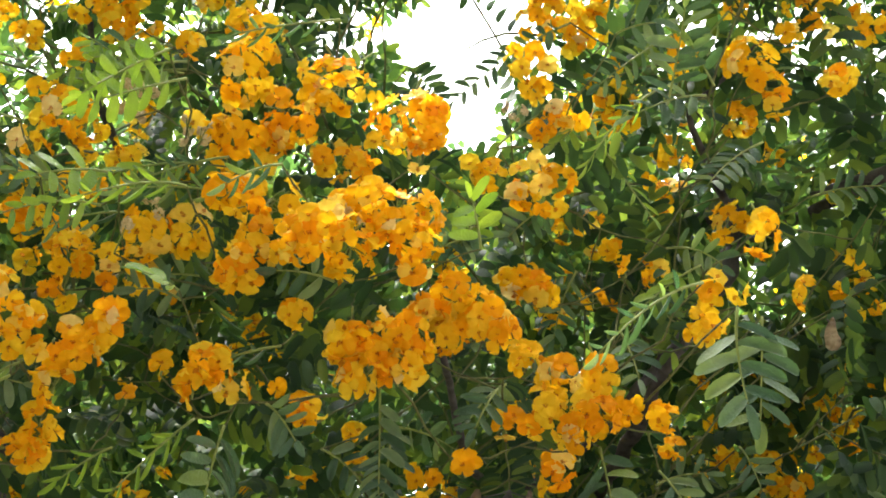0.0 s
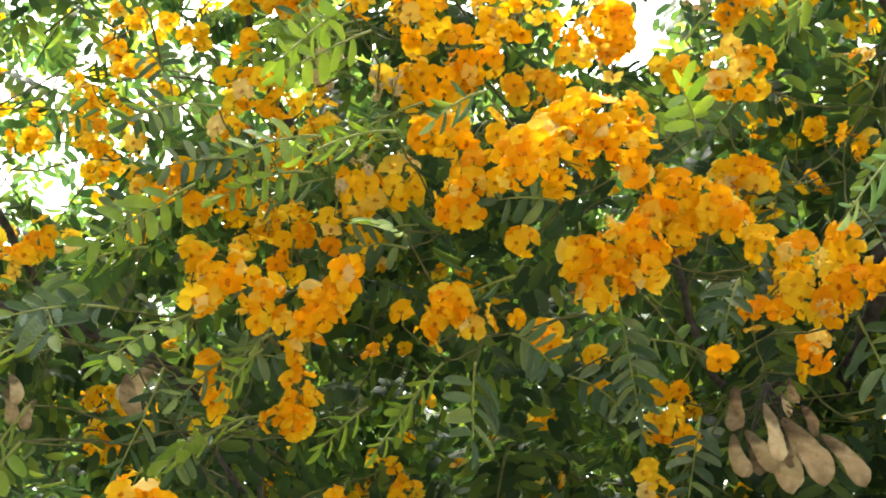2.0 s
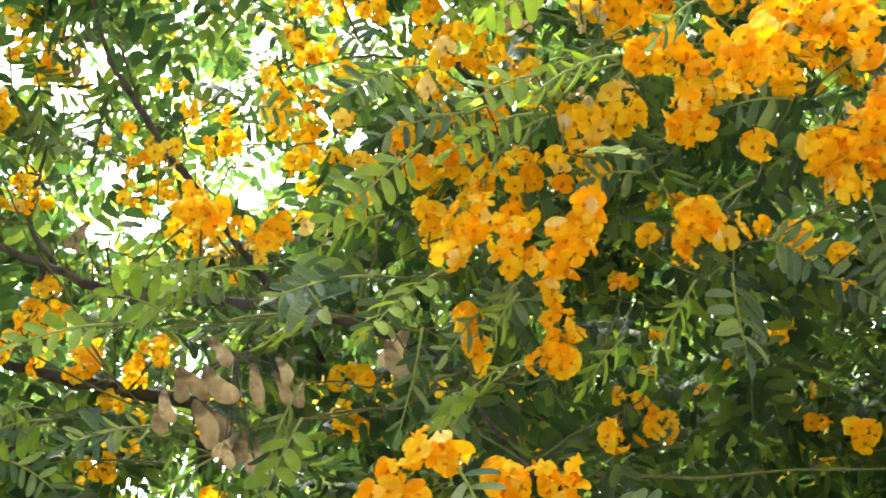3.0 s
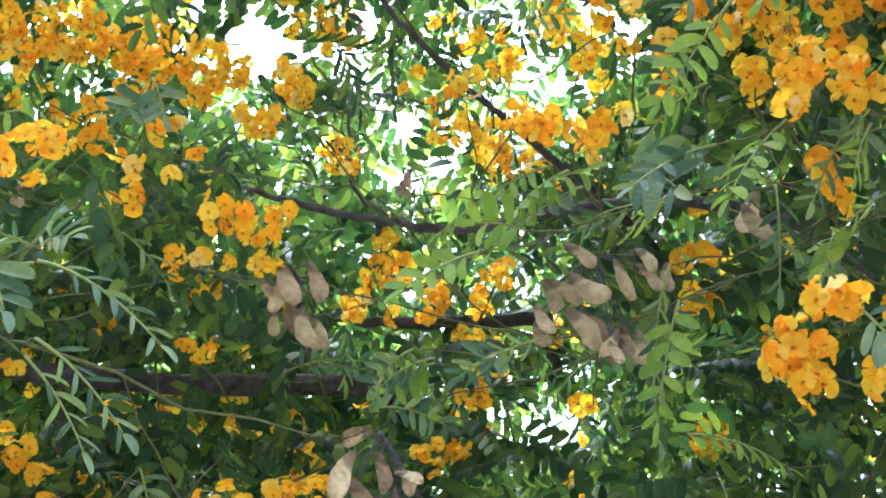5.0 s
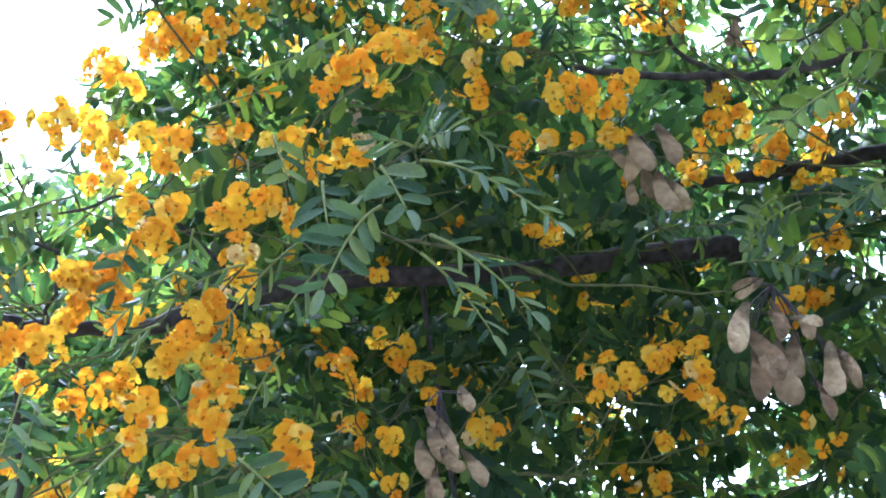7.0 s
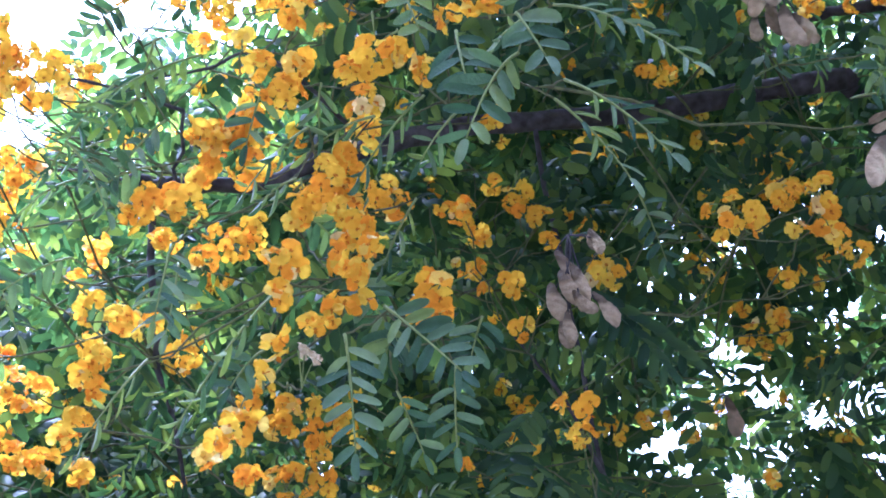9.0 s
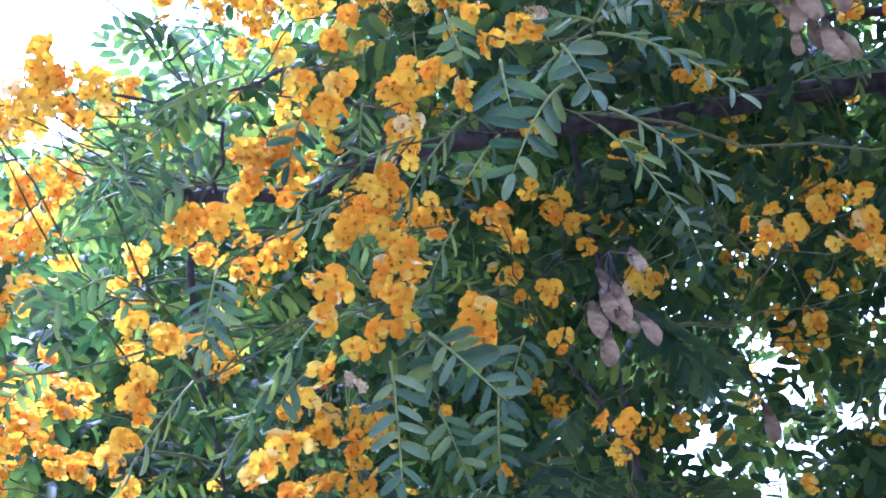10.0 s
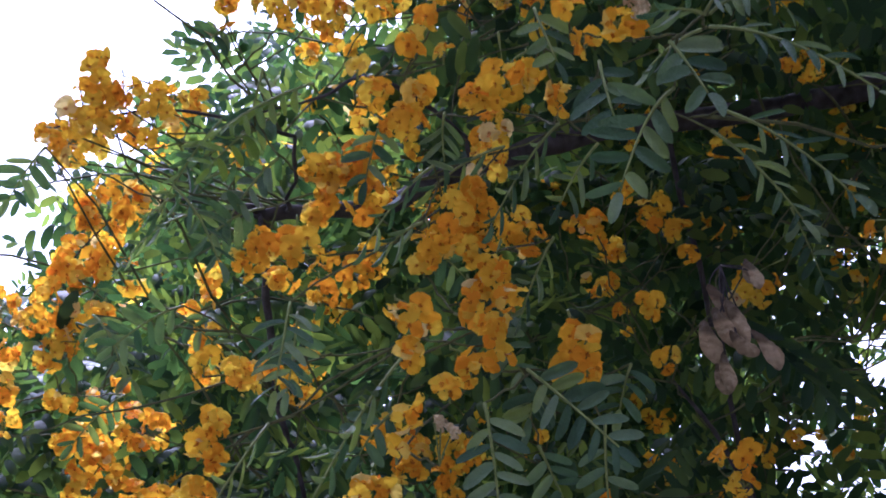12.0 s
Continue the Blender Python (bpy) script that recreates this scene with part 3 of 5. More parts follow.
def pod_bunch(rows):
    count["pod"] += 1
    rng = np.random.RandomState(9000 + count["pod"])
    mid = Vector((sum(r[0] for r in rows), sum(r[1] for r in rows), 0)) / len(rows)
    mid.z = max(r[2] + 0.5 * r[3] for r in rows) + 0.004
    out = (open_side(mid) - mid).normalized()
    side = out.cross((0, 0, 1)).normalized()
    mid -= out * 0.02
    thing = new("seed_pod_bunch")
    thing.location = mid
    tagged(thing, "bunch of dry grey-brown papery winged seed pods" if len(rows) > 1 else "single dry brown winged seed pod hanging from a twig", "seed pod", "pods on the tree")
    behind = [(x + rng.normal(0, 0.008) - 0.012 * out.x, y + rng.normal(0, 0.008) - 0.012 * out.y, z + rng.normal(0.004, 0.008), 0.85 * length, lean + rng.normal(0, 18)) for x, y, z, length, lean in rows[1::2]]
    for x, y, z, length, lean in list(rows) + behind:
        bm = bmesh.new()
        a = radians(lean)
        way = side * math.sin(a) - Vector((0, 0, math.cos(a)))
        top = Vector((x, y, z)) - 0.5 * length * way
        turn = Matrix.Rotation(rng.uniform(-0.7, 0.7), 4, "Z")
        zz = -way
        yy = (out - zz * out.dot(zz)).normalized()
        xx = yy.cross(zz)
        m = Matrix.Translation(top - mid) @ Matrix((xx, yy, zz)).transposed().to_4x4() @ turn @ Matrix.Diagonal((length * rng.uniform(0.9, 1.15), length, length, 1))
        put("pod", PODS[rng.randint(8)], thing, m)
        tube(bm, [p - mid for p in bend(mid, top - 0.01 * zz, side * rng.uniform(-0.006, 0.006), 4)], [0.0011, 0.0009, 0.0008, 0.0008, 0.0011], 5)
        part("stalk", bm, BARK, thing, "brittle dark brown stalk")
    grow_twig(mid)


# flower clusters, from the sunny end of the crown to the shaded one
for row in (
        (0.336, 1.1, 3.012, 0.026), (0.245, 0.98, 2.741, 0.02), (0.251, 1.028, 2.956, 0.029), (0.314, 1.34, 2.951, 0.024),
        (0.329, 1.437, 2.852, 0.019), (0.206, 0.998, 2.861, 0.016), (0.294, 1.561, 2.716, 0.017), (0.178, 1.001, 2.734, 0.017),
        (0.166, 0.98, 2.753, 0.02), (0.193, 1.157, 2.575, 0.016), (0.22, 1.347, 3.043, 0.022), (0.256, 1.598, 2.775, 0.026),
        (0.146, 0.959, 2.772, 0.026), (0.144, 1.031, 2.549, 0.022), (0.161, 1.21, 2.956, 0.024), (0.219, 1.632, 2.634, 0.021),
        (0.157, 1.243, 2.792, 0.017), (0.186, 1.626, 2.65, 0.034), (0.111, 1.043, 2.473, 0.011), (0.127, 1.246, 2.793, 0.024),
        (0.086, 1.058, 2.494, 0.017), (0.124, 1.617, 2.67, 0.022), (0.074, 1.046, 2.428, 0.02), (0.074, 1.144, 3.016, 0.024),):
    flower_cluster(*row)
for row in (
        (0.075, 1.241, 2.937, 0.029), (0.077, 1.583, 2.672, 0.017), (0.036, 1.283, 2.456, 0.016), (0.029, 1.294, 2.751, 0.023),
        (0.024, 1.076, 2.341, 0.016), (-0.006, 1.057, 2.535, 0.01), (-0.012, 1.174, 3.024, 0.024), (-0.011, 1.07, 2.348, 0.017),
        (-0.024, 1.232, 2.741, 0.019), (-0.025, 1.142, 3.142, 0.034), (-0.034, 1.283, 3.052, 0.021), (-0.038, 1.036, 2.362, 0.022),
        (-0.051, 1.276, 2.696, 0.013), (-0.045, 1.059, 2.334, 0.024), (-0.057, 1.111, 3.041, 0.024), (-0.063, 1.064, 2.314, 0.02),
        (-0.067, 0.957, 2.678, 0.023), (-0.102, 1.363, 2.918, 0.015), (-0.082, 1.053, 2.386, 0.021), (-0.089, 1.159, 2.336, 0.022),
        (-0.087, 1.055, 2.348, 0.022), (-0.095, 1.089, 3.054, 0.036), (-0.09, 1, 2.614, 0.031), (-0.09, 0.964, 2.665, 0.017),):
    flower_cluster(*row)
for row in (
        (-0.091, 0.933, 2.702, 0.017), (-0.104, 1.083, 2.342, 0.015), (-0.112, 1.078, 2.537, 0.025), (-0.113, 1.041, 2.397, 0.018),
        (-0.104, 0.926, 2.736, 0.027), (-0.115, 1.005, 2.607, 0.019), (-0.133, 1.074, 2.539, 0.02), (-0.14, 1.116, 2.371, 0.017),
        (-0.131, 0.99, 2.388, 0.016), (-0.149, 0.982, 2.405, 0.024), (-0.164, 1.038, 2.687, 0.021), (-0.176, 1.089, 2.301, 0.011),
        (-0.263, 1.477, 2.976, 0.016), (-0.182, 0.998, 2.388, 0.02), (-0.296, 1.73, 2.746, 0.014), (-0.185, 0.964, 2.422, 0.022),
        (-0.195, 0.981, 2.408, 0.024), (-0.26, 1.339, 2.379, 0.018), (-0.274, 1.364, 2.481, 0.022), (-0.276, 1.321, 2.402, 0.026),
        (-0.295, 1.406, 2.323, 0.021), (-0.201, 0.891, 2.462, 0.018), (-0.216, 0.953, 2.354, 0.023), (-0.203, 0.883, 2.399, 0.026),):
    flower_cluster(*row)
for row in (
        (-0.217, 0.917, 2.598, 0.022), (-0.211, 0.887, 2.618, 0.022), (-0.226, 0.964, 2.325, 0.023), (-0.299, 1.297, 2.306, 0.024),
        (-0.222, 0.866, 2.426, 0.026), (-0.348, 1.352, 3.074, 0.016), (-0.232, 0.892, 2.604, 0.034), (-0.247, 0.944, 2.349, 0.027),
        (-0.261, 0.959, 2.317, 0.023), (-0.357, 1.339, 2.494, 0.014), (-0.325, 1.198, 2.428, 0.011), (-0.242, 0.854, 2.45, 0.018),
        (-0.394, 1.39, 2.321, 0.02), (-0.273, 0.939, 2.338, 0.025), (-0.432, 1.521, 2.682, 0.012), (-0.265, 0.87, 2.408, 0.025),
        (-0.29, 0.947, 2.611, 0.019), (-0.488, 1.628, 2.512, 0.017), (-0.285, 0.914, 2.414, 0.016), (-0.494, 1.652, 2.714, 0.011),
        (-0.278, 0.879, 2.466, 0.022), (-0.477, 1.564, 2.528, 0.008), (-0.339, 1.044, 2.343, 0.021), (-0.501, 1.578, 2.659, 0.015),):
    flower_cluster(*row)
for row in (
        (-0.319, 0.937, 2.608, 0.025), (-0.293, 0.85, 2.397, 0.026), (-0.313, 0.893, 2.688, 0.035), (-0.333, 0.945, 2.385, 0.016),
        (-0.367, 1.024, 2.358, 0.009), (-0.313, 0.848, 2.389, 0.019), (-0.339, 0.901, 2.676, 0.02), (-0.35, 0.863, 2.456, 0.027),
        (-0.378, 0.934, 2.287, 0.019), (-0.368, 0.893, 2.624, 0.035), (-0.364, 0.872, 2.401, 0.03), (-0.389, 0.908, 2.61, 0.022),
        (-0.396, 0.92, 2.3, 0.022), (-0.38, 0.881, 2.387, 0.02), (-0.371, 0.852, 2.47, 0.018), (-0.413, 0.925, 2.284, 0.017),
        (-0.695, 1.618, 2.762, 0.011), (-0.403, 0.858, 2.476, 0.018), (-0.426, 0.884, 2.6, 0.028), (-0.41, 0.842, 2.658, 0.029),
        (-0.453, 0.931, 2.85, 0.04), (-0.649, 1.421, 2.452, 0.027), (-0.457, 0.94, 2.325, 0.01), (-0.449, 0.909, 2.471, 0.025),):
    flower_cluster(*row)
for row in (
        (-0.656, 1.381, 2.679, 0.014), (-0.657, 1.305, 2.769, 0.016), (-0.45, 0.866, 2.598, 0.018), (-0.729, 1.49, 2.508, 0.018),
        (-0.519, 1.007, 2.344, 0.01), (-0.692, 1.329, 3.045, 0.025), (-0.569, 1.056, 2.201, 0.017), (-0.568, 1.031, 3.079, 0.017),
        (-0.488, 0.885, 2.453, 0.023), (-0.491, 0.864, 2.747, 0.017), (-0.521, 0.917, 2.434, 0.029),
        (-0.558, 0.93, 2.242, 0.021), (-0.57, 0.942, 2.639, 0.028),
        (-0.558, 0.911, 2.051, 0.017), (-0.571, 0.943, 2.228, 0.021), (-0.716, 1.184, 3.036, 0.017), 
        (-0.563, 0.897, 2.069, 0.019), (-0.573, 0.911, 2.438, 0.029), (-0.584, 0.911, 2.034, 0.016),):
    flower_cluster(*row)
for row in (
        (-0.65, 1.028, 2.696, 0.018), (-0.583, 0.884, 2.578, 0.013), (-0.601, 0.896, 2.046, 0.019),
        (-0.696, 1.068, 2.646, 0.022), (-0.576, 0.85, 2.599, 0.024), (-0.605, 0.88, 2.071, 0.018),
        (-0.676, 1.021, 2.695, 0.016), (-0.679, 0.996, 2.54, 0.015), (-0.675, 0.967, 2.992, 0.052), (-0.828, 1.238, 3.014, 0.018),
        (-0.644, 0.923, 2.253, 0.017), (-0.66, 0.935, 2.546, 0.023), (-0.634, 0.891, 2.265, 0.016), (-0.607, 0.84, 2.61, 0.023),
        (-0.642, 0.879, 2.032, 0.019), (-0.727, 1.004, 2.945, 0.02), (-0.651, 0.896, 2.571, 0.021), (-0.917, 1.313, 2.95, 0.02),
        (-0.698, 0.936, 2.455, 0.016), (-0.62, 0.818, 2.063, 0.015), (-0.89, 1.258, 2.517, 0.011), (-0.632, 0.847, 2.567, 0.02),):
    flower_cluster(*row)
for row in (
        (-0.643, 0.849, 2.662, 0.015), (-0.671, 0.876, 2.487, 0.016), (-0.633, 0.803, 2.072, 0.017), (-0.673, 0.837, 2.055, 0.019),
        (-1.083, 1.447, 2.716, 0.009), (-0.676, 0.839, 2.498, 0.016), (-0.688, 0.841, 2.034, 0.018), (-1.088, 1.436, 2.676, 0.012),
        (-0.675, 0.815, 2.072, 0.012), (-0.818, 1.021, 3.026, 0.015), (-0.692, 0.822, 2.055, 0.019), (-1.077, 1.378, 2.571, 0.009),
        (-0.882, 1.085, 2.784, 0.021), (-1.03, 1.303, 2.703, 0.011), (-1.083, 1.362, 2.596, 0.022), (-0.852, 1.02, 2.651, 0.017),
        (-0.835, 1.01, 3.043, 0.02), (-1.019, 1.262, 2.587, 0.018), (-0.738, 0.858, 2.522, 0.01), (-1.101, 1.355, 2.604, 0.024),
        (-0.924, 1.107, 2.741, 0.014), (-1.056, 1.282, 2.625, 0.02), (-0.978, 1.165, 3.131, 0.026), (-0.979, 1.139, 2.916, 0.018),):
    flower_cluster(*row)
for row in (
        (-0.797, 0.905, 2.67, 0.014), (-0.906, 1.039, 3.118, 0.018), (-0.969, 1.085, 2.999, 0.017), (-1.055, 1.182, 3.003, 0.016),
        (-0.965, 1.068, 3.073, 0.03), (-0.919, 1, 3.08, 0.019), (-0.819, 0.868, 2.639, 0.019), (-1.095, 1.216, 2.989, 0.017),
        (-1.042, 1.138, 2.98, 0.012), (-1.076, 1.161, 2.98, 0.02), (-1.028, 1.087, 3.158, 0.024), (-0.84, 0.86, 2.488, 0.02),
        (-1.189, 1.284, 2.872, 0.013), (-1.028, 1.079, 3.031, 0.028), (-0.834, 0.836, 2.442, 0.016), (-0.933, 0.957, 3.043, 0.017),
        (-0.836, 0.815, 2.404, 0.016), (-1.094, 1.119, 3.031, 0.028), (-1.091, 1.107, 3.107, 0.021), (-0.959, 0.946, 2.913, 0.012),
        (-1.407, 1.423, 2.604, 0.024), (-1.118, 1.104, 2.701, 0.008), (-0.781, 0.713, 2.33, 0.011), (-1.27, 1.253, 2.469, 0.014),):
    flower_cluster(*row)
for row in (
        (-1.209, 1.158, 2.855, 0.023), (-1.208, 1.149, 3.146, 0.018), (-0.782, 0.678, 2.321, 0.015), (-1.008, 0.898, 2.712, 0.01),
        (-0.792, 0.666, 2.321, 0.016), (-0.82, 0.69, 2.378, 0.011), (-1.32, 1.199, 2.953, 0.025), (-1.306, 1.173, 2.97, 0.021),
        (-1.25, 1.202, 3.155, 0.023), (-1.281, 1.125, 2.663, 0.022), (-1.089, 0.982, 2.744, 0.011), (-1.226, 1.142, 3.087, 0.024),
        (-1.339, 1.162, 2.729, 0.016), (-1.294, 1.186, 2.982, 0.019), (-1.208, 1.083, 2.898, 0.011), (-1.397, 1.189, 2.718, 0.022),
        (-1.006, 0.854, 2.766, 0.012), (-1.208, 1.062, 2.844, 0.016), (-1.144, 0.981, 2.717, 0.01), (-1.361, 1.182, 2.616, 0.007),
        (-1.296, 1.129, 2.991, 0.022), (-1.453, 1.269, 2.636, 0.018), (-0.999, 0.805, 2.641, 0.023), (-1.473, 1.28, 2.748, 0.021),):
    flower_cluster(*row)
for row in (
        (-1.477, 1.263, 2.619, 0.02), (-1.161, 0.957, 2.775, 0.018), (-1.377, 1.166, 2.697, 0.012), (-1.369, 1.126, 2.507, 0.021),
        (-1.457, 1.212, 2.702, 0.021), (-1.173, 0.932, 2.774, 0.018), (-1.474, 1.198, 2.494, 0.019), (-1.164, 0.908, 2.797, 0.01),
        (-1.199, 0.932, 2.914, 0.01), (-1.385, 1.082, 2.679, 0.029), (-1.44, 1.122, 2.688, 0.016), (-1.505, 1.166, 2.481, 0.028),
        (-1.157, 0.852, 2.794, 0.01), (-1.308, 0.955, 2.624, 0.019), (-1.293, 0.914, 2.637, 0.025), (-1.381, 0.98, 2.672, 0.025),
        (-1.71, 1.276, 2.337, 0.028), (-1.396, 1.006, 2.604, 0.011), (-1.397, 1.001, 2.625, 0.008), (-1.301, 0.895, 3.052, 0.013),
        (-1.401, 0.956, 2.631, 0.006), (-1.565, 1.086, 3.086, 0.018), (-1.16, 0.743, 2.614, 0.022), (-1.43, 0.973, 2.635, 0.025),):
    flower_cluster(*row)
for row in (
        (-1.24, 0.797, 2.941, 0.026), (-1.384, 0.883, 2.183, 0.017), (-1.565, 1.044, 3.114, 0.028), (-1.354, 0.838, 2.18, 0.016),
        (-1.355, 0.841, 2.265, 0.007), (-1.316, 0.787, 2.193, 0.023), (-1.229, 0.729, 2.768, 0.021), (-1.829, 1.164, 2.255, 0.017),
        (-1.728, 1.097, 2.54, 0.041), (-1.31, 0.77, 2.888, 0.029), (-1.338, 0.767, 2.176, 0.01), (-1.353, 0.771, 2.228, 0.019),
        (-1.135, 0.623, 2.431, 0.016), (-1.176, 0.65, 2.398, 0.01), (-1.446, 0.83, 2.175, 0.01), (-1.786, 1.1, 2.651, 0.025),
        (-1.49, 0.894, 2.628, 0.008), (-1.892, 1.147, 2.227, 0.009), (-1.759, 1.052, 2.294, 0.016), (-1.364, 0.768, 2.857, 0.023),
        (-1.463, 0.819, 2.263, 0.012), (-1.152, 0.611, 2.409, 0.018), (-1.18, 0.626, 2.394, 0.014), (-1.858, 1.091, 2.312, 0.017),):
    flower_cluster(*row)
for row in (
        (-1.329, 0.717, 2.793, 0.024), (-1.785, 1.025, 2.538, 0.037), (-1.762, 1.01, 2.608, 0.009), (-1.783, 0.999, 2.048, 0.012),
        (-1.37, 0.708, 2.198, 0.027), (-1.151, 0.573, 2.415, 0.021), (-1.709, 0.966, 2.717, 0.011), (-1.817, 1.016, 2.329, 0.009),
        (-1.479, 0.786, 2.388, 0.007), (-1.227, 0.614, 2.421, 0.01), (-1.725, 0.96, 2.624, 0.009), (-1.74, 0.964, 2.598, 0.011),
        (-1.392, 0.717, 2.949, 0.031), (-1.694, 0.918, 2.614, 0.009), (-1.156, 0.551, 2.417, 0.018), (-1.863, 1.01, 2.412, 0.024),
        (-1.252, 0.593, 2.434, 0.01), (-1.369, 0.666, 2.926, 0.034), (-1.703, 0.886, 2.708, 0.011), (-1.662, 0.859, 2.778, 0.018),
        (-1.27, 0.593, 2.611, 0.012), (-1.561, 0.788, 2.557, 0.017), (-1.406, 0.67, 2.895, 0.027), (-1.981, 1.006, 2.191, 0.018),):
    flower_cluster(*row)
for row in (
        (-1.593, 0.788, 2.586, 0.014), (-1.283, 0.577, 2.457, 0.011), (-1.717, 0.861, 2.792, 0.009), (-1.383, 0.63, 2.791, 0.016),
        (-1.142, 0.488, 2.426, 0.009), (-1.897, 0.923, 2.184, 0.011), (-1.351, 0.62, 2.5, 0.016), (-1.591, 0.722, 3.021, 0.013),
        (-1.201, 0.501, 2.553, 0.012), (-1.925, 0.9, 2.184, 0.016), (-1.194, 0.473, 2.474, 0.013), (-1.205, 0.477, 2.439, 0.016),
        (-1.4, 0.581, 2.94, 0.039), (-1.767, 0.777, 2.579, 0.023), (-1.958, 0.858, 2.18, 0.022), (-1.426, 0.579, 2.918, 0.025),
        (-1.457, 0.592, 2.886, 0.02), (-1.661, 0.699, 2.279, 0.027), (-1.705, 0.704, 2.926, 0.013), (-1.574, 0.635, 2.887, 0.016),
        (-1.271, 0.481, 2.482, 0.011), (-1.843, 0.775, 2.474, 0.023), (-1.651, 0.677, 2.614, 0.012), (-1.432, 0.544, 2.93, 0.029),):
    flower_cluster(*row)
for row in (
        (-1.435, 0.514, 1.97, 0.013), (-1.454, 0.517, 1.949, 0.015), (-1.321, 0.48, 2.666, 0.02), (-1.32, 0.478, 2.624, 0.02),
        (-1.709, 0.648, 2.356, 0.014), (-1.744, 0.662, 2.421, 0.015), (-1.419, 0.474, 1.965, 0.009), (-1.459, 0.511, 2.92, 0.024),
        (-1.715, 0.641, 2.702, 0.012), (-1.671, 0.612, 2.367, 0.02), (-1.447, 0.488, 2.939, 0.037), (-1.081, 0.326, 2.34, 0.018),
        (-1.586, 0.535, 2.919, 0.012), (-1.672, 0.583, 2.385, 0.024), (-1.592, 0.527, 2.144, 0.015), (-1.713, 0.581, 2.27, 0.017),
        (-1.254, 0.383, 2.452, 0.011), (-2.026, 0.71, 2.399, 0.009), (-1.791, 0.609, 2.491, 0.015), (-1.072, 0.305, 2.324, 0.014),
        (-1.7, 0.572, 2.532, 0.015), (-1.74, 0.555, 2.277, 0.011), (-1.447, 0.431, 2.89, 0.041), (-1.787, 0.572, 2.4, 0.018),):
    flower_cluster(*row)
for row in (
        (-1.862, 0.592, 2.391, 0.019), (-1.776, 0.551, 2.326, 0.014), (-1.753, 0.535, 2.409, 0.027), (-1.099, 0.281, 2.2, 0.01),
        (-1.09, 0.276, 2.299, 0.021), (-1.861, 0.559, 2.068, 0.011), (-1.957, 0.579, 2.58, 0.028), (-1.09, 0.26, 2.195, 0.012),
        (-1.294, 0.294, 1.99, 0.012), (-1.12, 0.258, 2.293, 0.015), (-1.469, 0.366, 2.893, 0.041), (-1.145, 0.259, 2.218, 0.012),
        (-1.276, 0.277, 2, 0.02), (-1.472, 0.359, 2.853, 0.023), (-1.33, 0.307, 2.377, 0.011), (-1.289, 0.27, 1.988, 0.012),
        (-1.359, 0.311, 2.432, 0.014), (-1.775, 0.459, 2.607, 0.01), (-1.102, 0.228, 2.213, 0.01), (-1.813, 0.455, 2.129, 0.011),
        (-1.511, 0.344, 2.651, 0.012), (-1.208, 0.257, 2.192, 0.006), (-1.194, 0.251, 2.199, 0.011), (-1.274, 0.256, 2.274, 0.016),):
    flower_cluster(*row)
for row in (
        (-1.518, 0.345, 2.569, 0.015), (-2.084, 0.499, 2.119, 0.009), (-1.412, 0.303, 2.182, 0.016), (-1.44, 0.299, 2.736, 0.021),
        (-1.474, 0.302, 2.841, 0.039), (-1.268, 0.235, 2.259, 0.023), (-1.417, 0.289, 2.19, 0.021), (-1.367, 0.264, 2.497, 0.011),
        (-1.382, 0.265, 2.286, 0.019), (-1.465, 0.29, 2.308, 0.023), (-1.263, 0.217, 2.037, 0.011), (-1.731, 0.37, 2.703, 0.014),
        (-1.498, 0.295, 2.558, 0.016), (-1.322, 0.228, 2.087, 0.019), (-1.955, 0.408, 2.148, 0.023), (-1.471, 0.268, 2.715, 0.02),
        (-1.282, 0.208, 2.247, 0.016), (-2.251, 0.473, 2.235, 0.011), (-1.377, 0.243, 2.178, 0.021), (-1.292, 0.206, 2.023, 0.015),
        (-1.505, 0.265, 2.822, 0.018), (-1.614, 0.305, 2.652, 0.019), (-1.332, 0.227, 2.013, 0.012), (-1.342, 0.226, 2.185, 0.014),):
    flower_cluster(*row)
for row in (
        (-1.34, 0.216, 2.071, 0.017), (-1.389, 0.233, 2.156, 0.02), (-1.36, 0.21, 2.357, 0.011), (-1.358, 0.213, 2.064, 0.01),
        (-1.498, 0.261, 2.697, 0.017), (-1.837, 0.34, 2.04, 0.025), (-1.8, 0.33, 2.106, 0.019), (-1.933, 0.36, 2.754, 0.024),
        (-1.44, 0.238, 2.574, 0.012), (-1.817, 0.325, 2.066, 0.018), (-1.854, 0.331, 2.561, 0.01), (-1.358, 0.206, 2.162, 0.018),
        (-1.328, 0.201, 2, 0.014), (-1.524, 0.243, 2.885, 0.023), (-1.267, 0.167, 2.323, 0.012), (-2.065, 0.356, 2.653, 0.013),
        (-1.578, 0.25, 2.792, 0.02), (-1.327, 0.171, 2.279, 0.016), (-1.388, 0.193, 2.147, 0.018), (-1.321, 0.178, 1.98, 0.012),
        (-1.827, 0.292, 2.018, 0.029), (-1.781, 0.28, 2.086, 0.025), (-1.574, 0.234, 2.771, 0.027), (-1.357, 0.168, 2.268, 0.021),):
    flower_cluster(*row)
